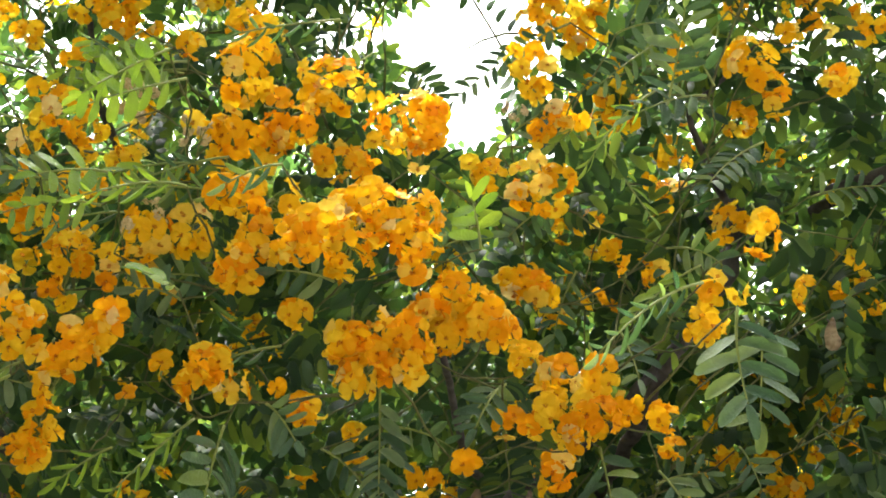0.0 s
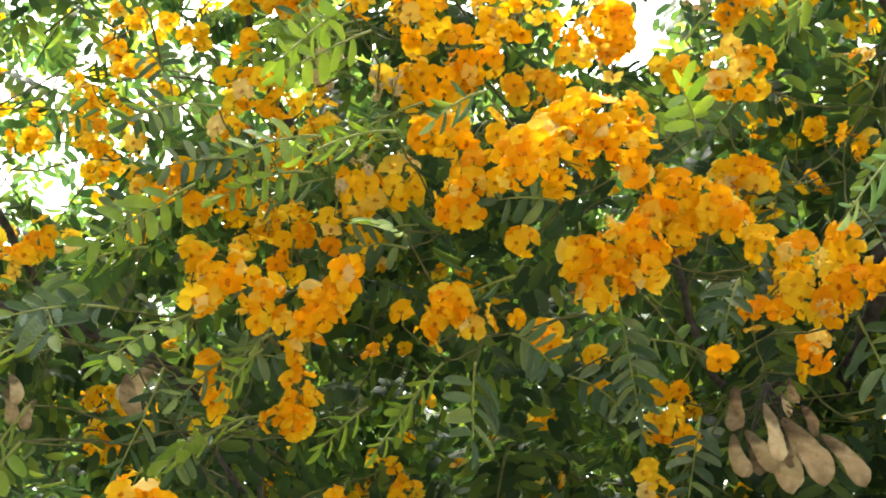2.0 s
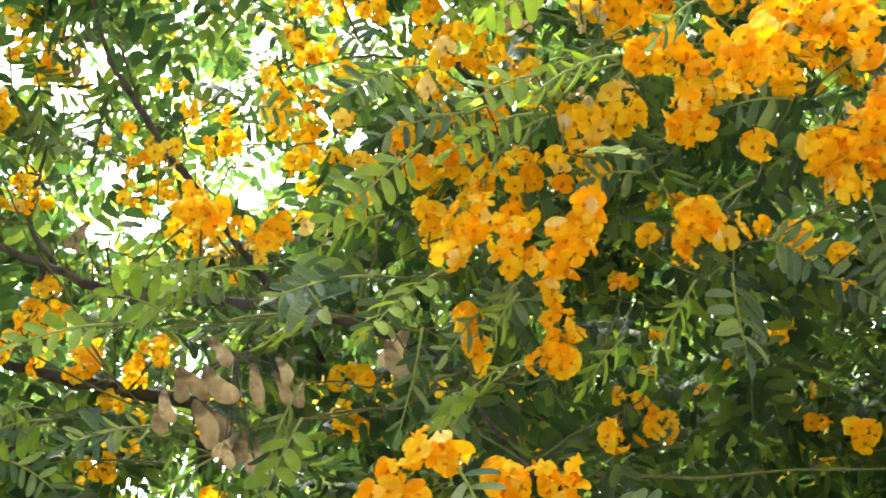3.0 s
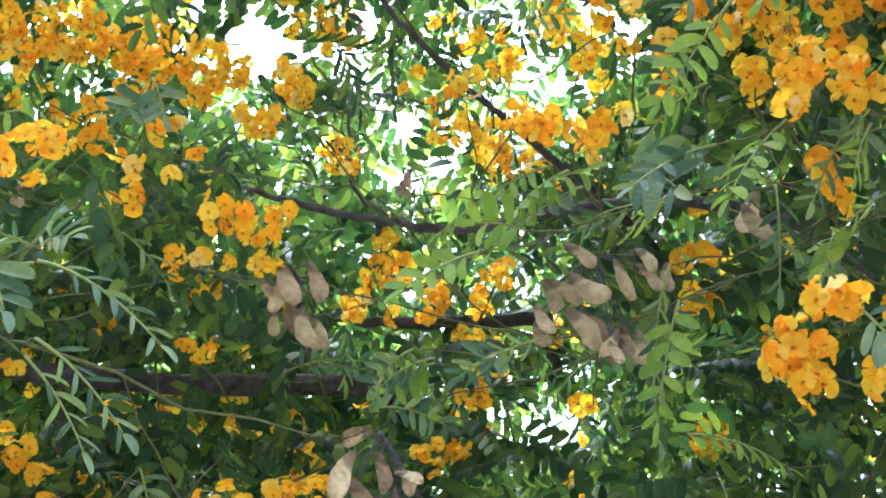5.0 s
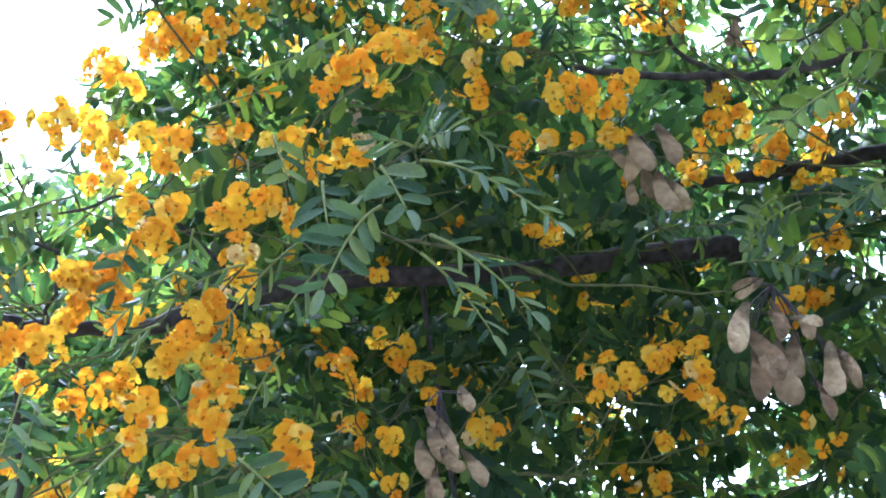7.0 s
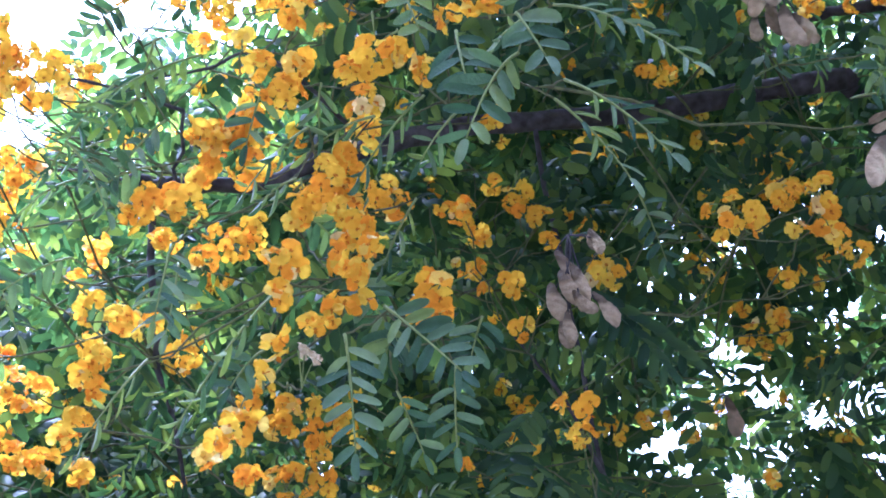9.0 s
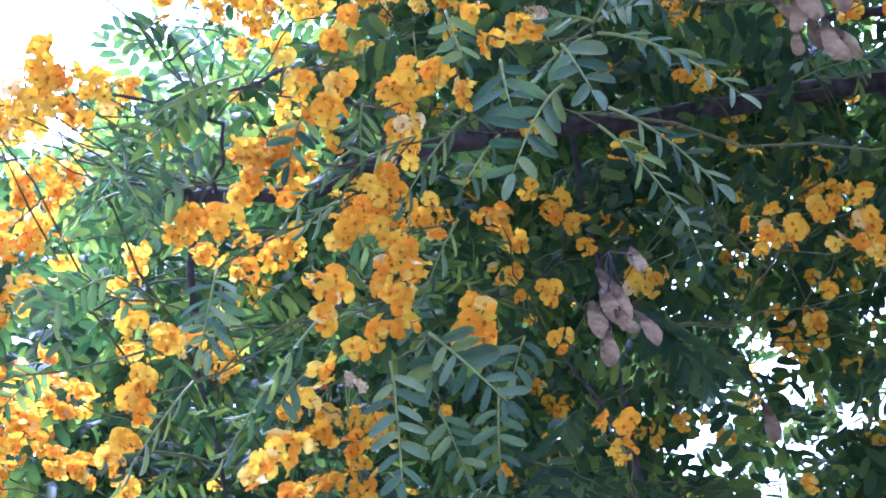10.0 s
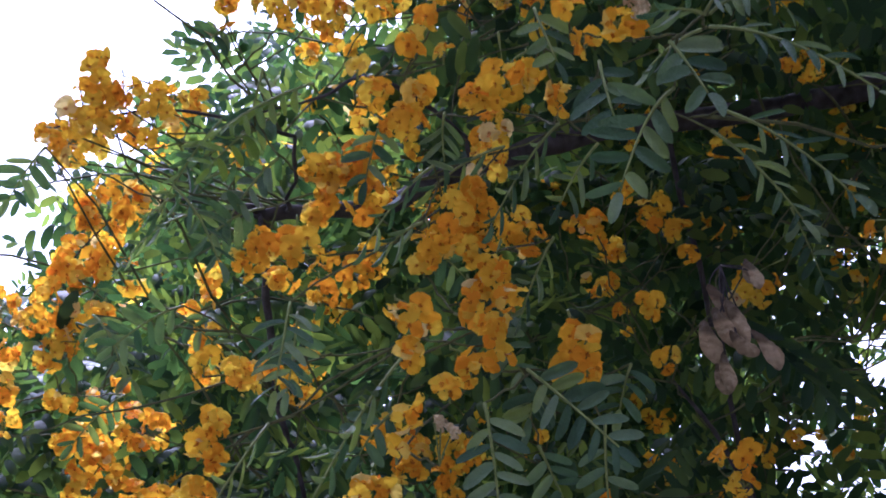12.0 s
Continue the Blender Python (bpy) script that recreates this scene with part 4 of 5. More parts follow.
for row in (
        (-1.278, 0.152, 2.298, 0.013), (-1.412, 0.191, 2.144, 0.012), (-1.638, 0.24, 2.648, 0.022), (-1.779, 0.263, 2.07, 0.017),
        (-2.069, 0.316, 2.489, 0.016), (-1.583, 0.22, 2.795, 0.023), (-1.573, 0.216, 2.916, 0.037), (-1.57, 0.2, 2.31, 0.012),
        (-1.318, 0.152, 2.038, 0.016), (-1.813, 0.25, 2.129, 0.021), (-1.751, 0.233, 2.33, 0.023), (-1.897, 0.258, 2.763, 0.014),
        (-1.503, 0.177, 2.522, 0.017), (-1.603, 0.203, 2.779, 0.018), (-1.369, 0.14, 2.305, 0.016), (-1.322, 0.145, 2.009, 0.012),
        (-1.29, 0.132, 1.939, 0.012), (-1.554, 0.173, 1.916, 0.016), (-1.455, 0.153, 2.288, 0.022), (-1.509, 0.163, 2.271, 0.021),
        (-2.067, 0.27, 2.421, 0.014), (-1.556, 0.181, 2.87, 0.023), (-1.315, 0.134, 2.042, 0.009), (-1.294, 0.122, 1.913, 0.007),):
    flower_cluster(*row)
for row in (
        (-1.632, 0.186, 2.722, 0.016), (-1.761, 0.205, 2.315, 0.024), (-1.453, 0.14, 2.281, 0.017), (-1.434, 0.135, 1.925, 0.019),
        (-1.317, 0.11, 2.294, 0.01), (-1.787, 0.196, 2.699, 0.017), (-1.449, 0.123, 2.264, 0.021), (-1.457, 0.124, 1.913, 0.016),
        (-1.612, 0.162, 2.598, 0.027), (-1.447, 0.112, 2.257, 0.016), (-1.473, 0.115, 2.245, 0.014), (-2.114, 0.219, 2.352, 0.019),
        (-1.49, 0.117, 1.911, 0.012), (-1.841, 0.175, 2.71, 0.017), (-1.682, 0.15, 2.245, 0.018), (-1.628, 0.144, 2.736, 0.024),
        (-1.5, 0.108, 2.239, 0.015), (-2.201, 0.223, 2.146, 0.012), (-1.55, 0.126, 2.546, 0.019), (-1.452, 0.098, 2.265, 0.016),
        (-2.005, 0.189, 2.262, 0.025), (-1.643, 0.135, 2.751, 0.02), (-1.441, 0.089, 2.257, 0.014), (-1.675, 0.134, 2.68, 0.024),):
    flower_cluster(*row)
for row in (
        (-1.449, 0.078, 2.171, 0.021), (-1.61, 0.088, 2.22, 0.018), (-1.438, 0.064, 2.454, 0.023), (-2.302, 0.145, 2.169, 0.015),
        (-1.583, 0.064, 2.094, 0.017), (-1.457, 0.044, 2.171, 0.019), (-1.481, 0.032, 2.166, 0.014), (-1.56, 0.039, 2.087, 0.017),
        (-2.261, 0.095, 2.169, 0.016), (-1.924, 0.061, 2.351, 0.018), (-1.986, 0.063, 2.422, 0.019), (-1.954, 0.06, 2.296, 0.024),
        (-1.514, 0.015, 2.503, 0.016), (-1.467, 0.003, 1.961, 0.011), (-1.459, 0.001, 1.992, 0.015), (-1.939, 0.03, 2.333, 0.013),
        (-1.522, -0.001, 2.079, 0.013), (-1.616, 0.013, 1.932, 0.014), (-1.669, -0.002, 2.477, 0.017), (-1.461, -0.009, 1.974, 0.011),
        (-1.501, -0.007, 1.941, 0.015), (-1.534, -0.015, 1.939, 0.015), (-1.665, -0.022, 2.44, 0.015), (-1.603, -0.03, 2.433, 0.017),):
    flower_cluster(*row)
for row in (
        (-2.138, 0.008, 2.138, 0.029), (-2.057, -0.002, 2.208, 0.028), (-2.124, -0.017, 2.146, 0.02), (-1.555, -0.056, 2.378, 0.024),
        (-2.055, -0.044, 2.22, 0.033), (-1.604, -0.071, 2.381, 0.015), (-2.077, -0.047, 2.291, 0.015), 
        (-1.851, -0.064, 2.421, 0.019), (-2.116, -0.059, 2.175, 0.024), (-1.473, -0.092, 2.347, 0.016), (-1.834, -0.075, 2.441, 0.024),
        (-1.892, -0.082, 2.407, 0.023), (-1.487, -0.104, 2.328, 0.022), (-2.125, -0.086, 2.153, 0.027),
        (-1.561, -0.114, 2.352, 0.017), (-1.467, -0.118, 2.377, 0.012), (-1.855, -0.106, 2.436, 0.026), (-2.109, -0.091, 2.198, 0.031),
        (-1.862, -0.107, 2.413, 0.021), (-1.9, -0.107, 2.355, 0.019), (-1.445, -0.123, 2.332, 0.02), (-2.087, -0.097, 2.258, 0.019),):
    flower_cluster(*row)
for row in (
        (-2.14, -0.105, 2.108, 0.024), (-1.908, -0.103, 2.296, 0.024), (-1.511, -0.13, 2.334, 0.023), (-1.643, -0.129, 2.381, 0.021),
        (-2.106, -0.115, 2.212, 0.022), (-1.917, -0.12, 2.388, 0.026), (-1.948, -0.12, 2.283, 0.018), (-2.002, -0.124, 2.231, 0.015),
        (-1.936, -0.134, 2.309, 0.018), (-1.592, -0.144, 2.355, 0.024), (-1.941, -0.137, 2.346, 0.031),
        (-1.927, -0.142, 2.256, 0.022), (-1.924, -0.148, 2.379, 0.021), (-1.621, -0.162, 2.385, 0.015), ):
    flower_cluster(*row)
for row in (
        (-0.484, 0.863, 2.322, 0.013), (-0.508, 0.873, 2.293, 0.022), (-0.536, 0.894, 2.267, 0.017), (-0.540, 0.873, 2.280, 0.019),
        (-0.495, 0.877, 2.306, 0.016), (-0.569, 0.851, 2.289, 0.016), (-0.552, 0.844, 2.305, 0.013), (-0.611, 0.822, 2.291, 0.018),
        (-0.603, 0.827, 2.307, 0.013), (-0.585, 0.820, 2.317, 0.023), (-0.665, 0.877, 2.415, 0.018), (-0.692, 0.904, 2.522, 0.02),
        (-0.657, 0.911, 2.535, 0.014), (-1.902, -0.204, 2.306, 0.018), (-1.912, -0.231, 2.284, 0.018), 
        (-1.927, -0.188, 2.252, 0.018), (-1.942, -0.199, 2.217, 0.022), (-1.976, -0.192, 2.187, 0.018), (-1.860, -0.077, 2.359, 0.02),
        (-1.805, -0.052, 2.432, 0.016), (-1.812, -0.043, 2.419, 0.014), (-1.891, -0.086, 2.297, 0.018), (-1.906, -0.170, 2.296, 0.022),
        (-2.045, 0.063, 2.289, 0.02), (-1.977, 0.040, 2.325, 0.016),
):
    flower_cluster(*row)

# feather-shaped leaves: stalk, tip, way they hang
for row in (
        (0.233, 1.219, 2.803, 0.324, 1.203, 2.8, 0), (0.167, 1.079, 2.757, 0.092, 1.054, 2.656, 0), (0.137, 0.975, 2.886, 0.071, 1.046, 2.839, 1), (0.124, 0.989, 2.392, 0.116, 1.055, 2.316, 0.35),
        (0.091, 0.882, 2.308, 0.093, 0.921, 2.231, 0.35), (0.12, 1.36, 2.513, 0.139, 1.35, 2.439, 0), (0.065, 0.904, 2.361, -0.031, 0.87, 2.252, 1), (0.077, 1.076, 2.552, -0.001, 1.072, 2.476, 2),
        (0.069, 1.012, 2.899, -0.026, 1.028, 2.827, 0), (0.038, 0.936, 2.69, -0.04, 0.963, 2.605, 1), (0.042, 1.098, 2.603, 0.101, 1.077, 2.55, 0), (0.017, 1.151, 2.33, 0.056, 1.149, 2.241, 0),
):
    feather_leaf(*row)
for row in (
        (0.014, 1.307, 2.422, 0.073, 1.3, 2.431, 0), (-0.014, 1.081, 2.461, 0.002, 1.073, 2.39, 0), (-0.024, 0.976, 2.696, -0.077, 0.967, 2.644, 2), (-0.028, 0.998, 2.683, 0.025, 1.031, 2.59, 1),
        (-0.041, 1.081, 2.311, -0.03, 1.089, 2.245, 0.35), (-0.06, 1.034, 2.972, -0.233, 1.105, 2.902, 0), (-0.068, 1.214, 2.688, -0.102, 1.27, 2.625, 0),
        (-0.071, 1.042, 2.638, -0.134, 1.035, 2.572, 0), (-0.142, 1.123, 2.432, -0.177, 1.106, 2.373, 0), (-0.14, 1.04, 2.357, -0.161, 1.039, 2.307, 0), (-0.142, 0.973, 2.656, -0.089, 0.949, 2.681, 0),
):
    feather_leaf(*row)
for row in (
        (-0.159, 0.956, 2.51, -0.184, 0.97, 2.493, 0), (-0.222, 1.219, 2.334, -0.252, 1.227, 2.226, 0), (-0.216, 0.972, 2.478, -0.169, 0.961, 2.495, 0), (-0.27, 1.141, 2.404, -0.277, 1.167, 2.288, 0),
        (-0.272, 1.136, 2.39, -0.201, 1.161, 2.375, 0), (-0.264, 1.048, 2.371, -0.269, 1.115, 2.286, 0), (-0.312, 1.173, 3.089, -0.253, 1.159, 2.984, 0), (-0.349, 1.153, 2.376, -0.302, 1.187, 2.346, 0),
        (-0.289, 0.915, 2.399, -0.338, 0.882, 2.386, 0), (-0.348, 0.962, 2.36, -0.399, 0.926, 2.31, 1), (-0.357, 0.977, 2.299, -0.318, 0.967, 2.245, 0), (-0.396, 0.98, 2.277, -0.4, 0.981, 2.189, 0.35),
):
    feather_leaf(*row)
for row in (
        (-0.439, 1.006, 2.308, -0.499, 0.99, 2.208, 1), (-0.396, 0.889, 2.506, -0.505, 0.844, 2.475, 1), (-0.425, 0.949, 2.443, -0.479, 0.93, 2.438, 0), (-0.411, 0.87, 2.547, -0.502, 0.849, 2.487, 1),
        (-0.446, 0.922, 2.392, -0.487, 0.903, 2.392, 0), (-0.441, 0.867, 2.535, -0.543, 0.84, 2.489, 2), (-0.534, 1.038, 2.301, -0.585, 1.043, 2.265, 1), (-0.495, 0.88, 2.722, -0.611, 0.874, 2.678, 2),
        (-0.504, 0.892, 2.731, -0.597, 0.845, 2.661, 2), (-0.516, 0.902, 2.503, -0.583, 0.855, 2.44, 1), (-0.566, 0.961, 2.071, -0.46, 0.979, 2.004, 0), (-0.519, 0.872, 2.76, -0.6, 0.812, 2.641, 2),
):
    feather_leaf(*row)
for row in (
        (-0.52, 0.844, 2.454, -0.595, 0.801, 2.403, 2), (-0.554, 0.884, 2.711, -0.561, 0.778, 2.652, 2), (-0.62, 0.985, 2.274, -0.684, 0.937, 2.207, 1), (-0.587, 0.921, 2.322, -0.637, 0.851, 2.204, 1),
        (-0.542, 0.839, 2.748, -0.602, 0.848, 2.649, 0), (-0.57, 0.883, 2.285, -0.611, 0.885, 2.256, 1), (-0.571, 0.877, 2.264, -0.596, 0.864, 2.217, 1), (-0.583, 0.865, 2.523, -0.625, 0.857, 2.509, 0),
        (-0.691, 1.007, 2.288, -0.723, 1.008, 2.266, 0), (-0.598, 0.843, 2.502, -0.685, 0.81, 2.487, 0), (-0.638, 0.884, 2.274, -0.576, 0.909, 2.281, 0), (-0.612, 0.816, 2.052, -0.598, 0.826, 2.011, 0),
):
    feather_leaf(*row)
for row in (
        (-0.701, 0.972, 2.243, -0.714, 0.977, 2.229, 0), (-0.685, 0.887, 2.28, -0.719, 0.897, 2.18, 1), (-0.899, 1.16, 2.54, -0.863, 1.238, 2.48, 0), (-0.696, 0.846, 2.306, -0.723, 0.857, 2.277, 0),
        (-0.699, 0.843, 2.407, -0.759, 0.797, 2.346, 1), (-0.68, 0.823, 2.6, -0.699, 0.788, 2.553, 0), (-0.696, 0.829, 2.62, -0.747, 0.822, 2.597, 0), (-0.698, 0.823, 2.454, -0.735, 0.82, 2.435, 0),
        (-0.698, 0.824, 2.457, -0.741, 0.844, 2.416, 1), (-0.687, 0.803, 2.288, -0.731, 0.718, 2.224, 0), (-0.779, 0.788, 2.321, -0.708, 0.751, 2.223, 0.4), (-0.748, 0.823, 2.727, -0.719, 0.826, 2.679, 0),
):
    feather_leaf(*row)
for row in (
        (-0.738, 0.792, 2.26, -0.765, 0.747, 2.209, 1), (-0.777, 0.835, 2.299, -0.841, 0.772, 2.282, 1), (-0.799, 0.848, 2.237, -0.869, 0.863, 2.082, 1), (-0.984, 1.078, 2.219, -0.898, 1.119, 2.147, 2),
        (-0.921, 0.94, 2.436, -0.959, 0.92, 2.427, 1), (-1.12, 1.114, 2.415, -1.043, 1.167, 2.424, 0), (-1.1, 1.08, 2.394, -1.168, 1.06, 2.348, 1), (-0.827, 0.773, 2.324, -0.867, 0.712, 2.269, 0),
        (-0.825, 0.753, 2.334, -0.876, 0.705, 2.273, 2), (-0.959, 0.896, 2.521, -1.061, 0.799, 2.442, 2), (-1.054, 0.981, 2.924, -0.991, 1.034, 2.924, 0), (-0.955, 0.831, 2.238, -1.002, 0.753, 2.193, 1),
):
    feather_leaf(*row)
for row in (
        (-0.858, 0.724, 2.309, -0.805, 0.755, 2.321, 2), (-1.137, 0.997, 2.573, -1.202, 0.914, 2.514, 1), (-1.176, 1.047, 2.956, -1.275, 0.873, 3.006, 2), (-1.001, 0.826, 2.249, -1.027, 0.77, 2.208, 0),
        (-1.115, 0.818, 2.301, -1.114, 0.731, 2.227, 1), (-1.213, 0.84, 3.072, -1.097, 0.968, 3.071, 0), (-1.126, 0.797, 2.312, -1.119, 0.729, 2.219, 1), (-1.132, 0.796, 2.298, -1.138, 0.751, 2.252, 0),
        (-1.194, 0.837, 2.768, -1.206, 0.774, 2.799, 0), (-1.372, 0.932, 2.415, -1.286, 0.99, 2.36, 0), (-1.772, 1.091, 2.423, -1.764, 1.041, 2.496, 0), (-1.467, 0.867, 2.506, -1.393, 0.952, 2.51, 0),
):
    feather_leaf(*row)
for row in (
        (-1.395, 0.713, 3.018, -1.42, 0.638, 3.033, 0), (-1.858, 0.949, 2.261, -1.917, 0.897, 2.214, 0), (-1.492, 0.664, 2.3, -1.517, 0.704, 2.221, 0), (-1.139, 0.458, 2.526, -1.153, 0.432, 2.497, 0),
        (-1.125, 0.448, 2.539, -1.129, 0.468, 2.497, 0), (-1.134, 0.45, 2.534, -1.157, 0.454, 2.512, 0), (-1.3, 0.516, 2.472, -1.306, 0.588, 2.422, 1), 
        
):
    feather_leaf(*row)
for row in (
        (-1.022, 0.302, 2.158, -0.982, 0.312, 2.146, 1), 
        (-1.218, 0.344, 2.504, -1.258, 0.301, 2.479, 2), (-1.358, 0.366, 2.028, -1.38, 0.359, 1.992, 0), 
        (-1.246, 0.322, 2.486, -1.285, 0.259, 2.469, 2), (-1.217, 0.294, 2.168, -1.218, 0.252, 2.104, 1), 
):
    feather_leaf(*row)
for row in (
        (-1.342, 0.325, 1.962, -1.354, 0.324, 1.883, 0), (-1.081, 0.237, 2.148, -1.065, 0.234, 2.088, 0), (-1.263, 0.281, 2.217, -1.25, 0.203, 2.099, 1), (-1.318, 0.287, 2.131, -1.321, 0.249, 2.051, 1),
        (-1.453, 0.305, 1.982, -1.467, 0.336, 1.92, 0), (-1.275, 0.241, 1.965, -1.289, 0.234, 1.942, 0), (-1.314, 0.247, 2.221, -1.354, 0.186, 2.191, 1), (-1.248, 0.22, 1.967, -1.191, 0.263, 1.883, 0),
        (-1.344, 0.21, 2.443, -1.31, 0.27, 2.461, 2), (-1.254, 0.184, 1.939, -1.257, 0.19, 1.831, 0), (-1.326, 0.195, 2.261, -1.338, 0.195, 2.213, 1), (-1.382, 0.208, 2.079, -1.347, 0.257, 2.004, 0),
):
    feather_leaf(*row)
for row in (
        (-1.291, 0.169, 2.177, -1.304, 0.108, 2.1, 1), (-1.53, 0.221, 2.234, -1.535, 0.275, 2.198, 0), (-1.319, 0.164, 2.135, -1.324, 0.131, 2.108, 1), (-1.388, 0.15, 1.984, -1.411, 0.121, 1.95, 0),
        (-1.363, 0.144, 2.272, -1.401, 0.135, 2.223, 0), (-1.308, 0.134, 1.997, -1.292, 0.047, 1.856, 1), (-1.492, 0.167, 2.725, -1.51, 0.129, 2.715, 0), (-1.414, 0.089, 2.341, -1.419, -0.001, 2.279, 2),
        (-1.478, 0.082, 2.117, -1.472, 0.07, 2.031, 0), (-1.474, 0.066, 2.342, -1.478, -0.017, 2.276, 0), (-1.419, 0.054, 2.252, -1.464, 0.009, 2.196, 0), (-1.346, 0.05, 2.061, -1.339, 0.035, 1.977, 0),
):
    feather_leaf(*row)
for row in (
        (-1.467, 0.048, 2.223, -1.455, -0.011, 2.172, 0), (-1.45, 0.049, 1.991, -1.413, -0.019, 1.875, 1), (-1.418, 0.039, 2.354, -1.477, 0.021, 2.278, 0), (-1.587, 0.035, 2.341, -1.565, -0.064, 2.251, 1),
        (-1.553, 0.021, 2.505, -1.537, -0.014, 2.451, 0), (-1.459, 0.004, 2.316, -1.481, -0.054, 2.211, 1), (-1.662, -0.006, 2.32, -1.653, -0.073, 2.25, 1), (-1.576, -0.016, 2.164, -1.56, -0.084, 2.107, 0),
        (-1.84, 0.002, 2.283, -1.858, 0.072, 2.232, 0), (-1.439, -0.043, 2.222, -1.432, 0, 2.141, 1), (-1.982, -0.046, 2.23, -2.012, -0.106, 2.171, 0), (-1.619, -0.103, 2.168, -1.595, -0.076, 2.109, 0),
):
    feather_leaf(*row)
for row in (
        (-1.839, -0.115, 2.261, -1.806, -0.063, 2.211, 0), (-1.964, -0.145, 2.373, -1.984, -0.07, 2.323, 2), (-1.841, -0.178, 2.484, -1.866, -0.195, 2.439, 0),
):
    feather_leaf(*row)
for row in (
        (-0.636, 0.852, 2.307, -0.690, 0.801, 2.221, 3), (-0.669, 0.941, 2.235, -0.676, 0.909, 2.180, 3), (-0.622, 0.794, 2.425, -0.709, 0.762, 2.337, 3), (-0.613, 0.795, 2.539, -0.681, 0.740, 2.486, 3),
        (-0.175, 0.974, 2.500, -0.153, 0.935, 2.511, 3), (-0.490, 0.790, 2.440, -0.541, 0.755, 2.403, 3), (-0.420, 0.857, 2.342, -0.440, 0.817, 2.329, 3), 
        
        (-0.468, 0.826, 2.661, -0.537, 0.794, 2.588, 3), (-0.598, 0.894, 2.545, -0.622, 0.835, 2.509, 3), (-0.881, 0.669, 2.228, -0.928, 0.612, 2.190, 3), (-0.857, 0.711, 2.256, -0.870, 0.657, 2.249, 3),
        (-1.112, 0.814, 2.291, -1.144, 0.768, 2.249, 3), (-0.797, 0.846, 2.193, -0.854, 0.847, 2.086, 3), (-1.464, 0.038, 2.312, -1.458, -0.007, 2.258, 3),
):
    feather_leaf(*row)
for row in (
        (-1.031, 0.267, 2.093, -1.046, 0.220, 2.011, 0.05), (-1.021, 0.264, 2.126, -1.002, 0.275, 2.070, 0.05), (-1.045, 0.314, 2.165, -0.977, 0.394, 2.071, 1),
        (-1.082, 0.336, 2.117, -1.037, 0.399, 2.022, 1), (-1.021, 0.296, 2.155, -0.979, 0.296, 2.154, 1), (-1.021, 0.295, 2.156, -1.018, 0.260, 2.150, 1),
        (-1.143, 0.217, 2.244, -1.132, 0.226, 2.184, 0), (-1.116, 0.343, 2.122, -1.098, 0.396, 2.036, 1), (-1.062, 0.318, 2.176, -1.068, 0.268, 2.134, 1),
        (-1.803, -0.091, 2.250, -1.801, -0.049, 2.176, 0.25), (-1.541, -0.163, 2.316, -1.552, -0.194, 2.257, 0),
):
    feather_leaf(*row)
for row in (
        (-0.426, 0.713, 2.526, -0.492, 0.702, 2.450, 3), (-0.426, 0.762, 2.543, -0.505, 0.733, 2.474, 3), (-0.139, 0.877, 2.394, -0.143, 0.828, 2.412, 3),
        (0.049, 0.944, 2.665, 0.073, 0.833, 2.697, 0.15), (0.102, 0.925, 2.677, 0.079, 0.878, 2.689, 0), (0.093, 0.933, 2.671, 0.012, 0.928, 2.640, 0.1),
        (-0.001, 0.904, 2.759, 0.049, 0.879, 2.739, 0.1), (-0.315, 0.781, 2.424, -0.357, 0.764, 2.382, 1), (-0.400, 0.775, 2.395, -0.466, 0.725, 2.335, 1),
        (-0.303, 0.825, 2.716, -0.399, 0.787, 2.650, 1),
):
    feather_leaf(*row)

# bunches of dry winged pods: place, length, lean
pod_bunch([(0.219, 1.154, 2.510, 0.049, 5)])
pod_bunch([(-0.153, 1.160, 2.259, 0.074, 2), (-0.127, 1.180, 2.242, 0.086, -9), (-0.092, 1.187, 2.224, 0.075, -22), (-0.170, 1.195, 2.260, 0.057, -12), (-0.185, 1.186, 2.254, 0.055, -6), (-0.140, 1.201, 2.264, 0.057, 5), (-0.180, 1.176, 2.303, 0.054, -5), (-0.120, 1.175, 2.310, 0.037, -10), (-0.113, 1.187, 2.277, 0.042, -15)])
pod_bunch([(-0.675, 0.947, 2.307, 0.054, -10)])
pod_bunch([(-0.718, 0.890, 2.258, 0.054, -25)])
pod_bunch([(-0.742, 0.926, 2.304, 0.058, 10)])
pod_bunch([(-0.867, 0.790, 2.267, 0.048, -32), (-0.891, 0.787, 2.235, 0.049, -30), (-0.878, 0.815, 2.249, 0.056, -38), (-0.925, 0.796, 2.230, 0.042, -12), (-0.854, 0.842, 2.255, 0.051, 0), (-0.838, 0.856, 2.252, 0.046, -18), (-0.825, 0.878, 2.254, 0.038, 8), (-0.876, 0.826, 2.186, 0.037, 42), (-0.874, 0.831, 2.173, 0.032, -5), (-0.874, 0.852, 2.193, 0.041, -8), (-0.883, 0.885, 2.198, 0.060, -2), (-0.913, 0.830, 2.220, 0.065, -14)])
pod_bunch([(-1.154, 0.842, 2.621, 0.037, 15), (-1.170, 0.839, 2.611, 0.030, 0)])
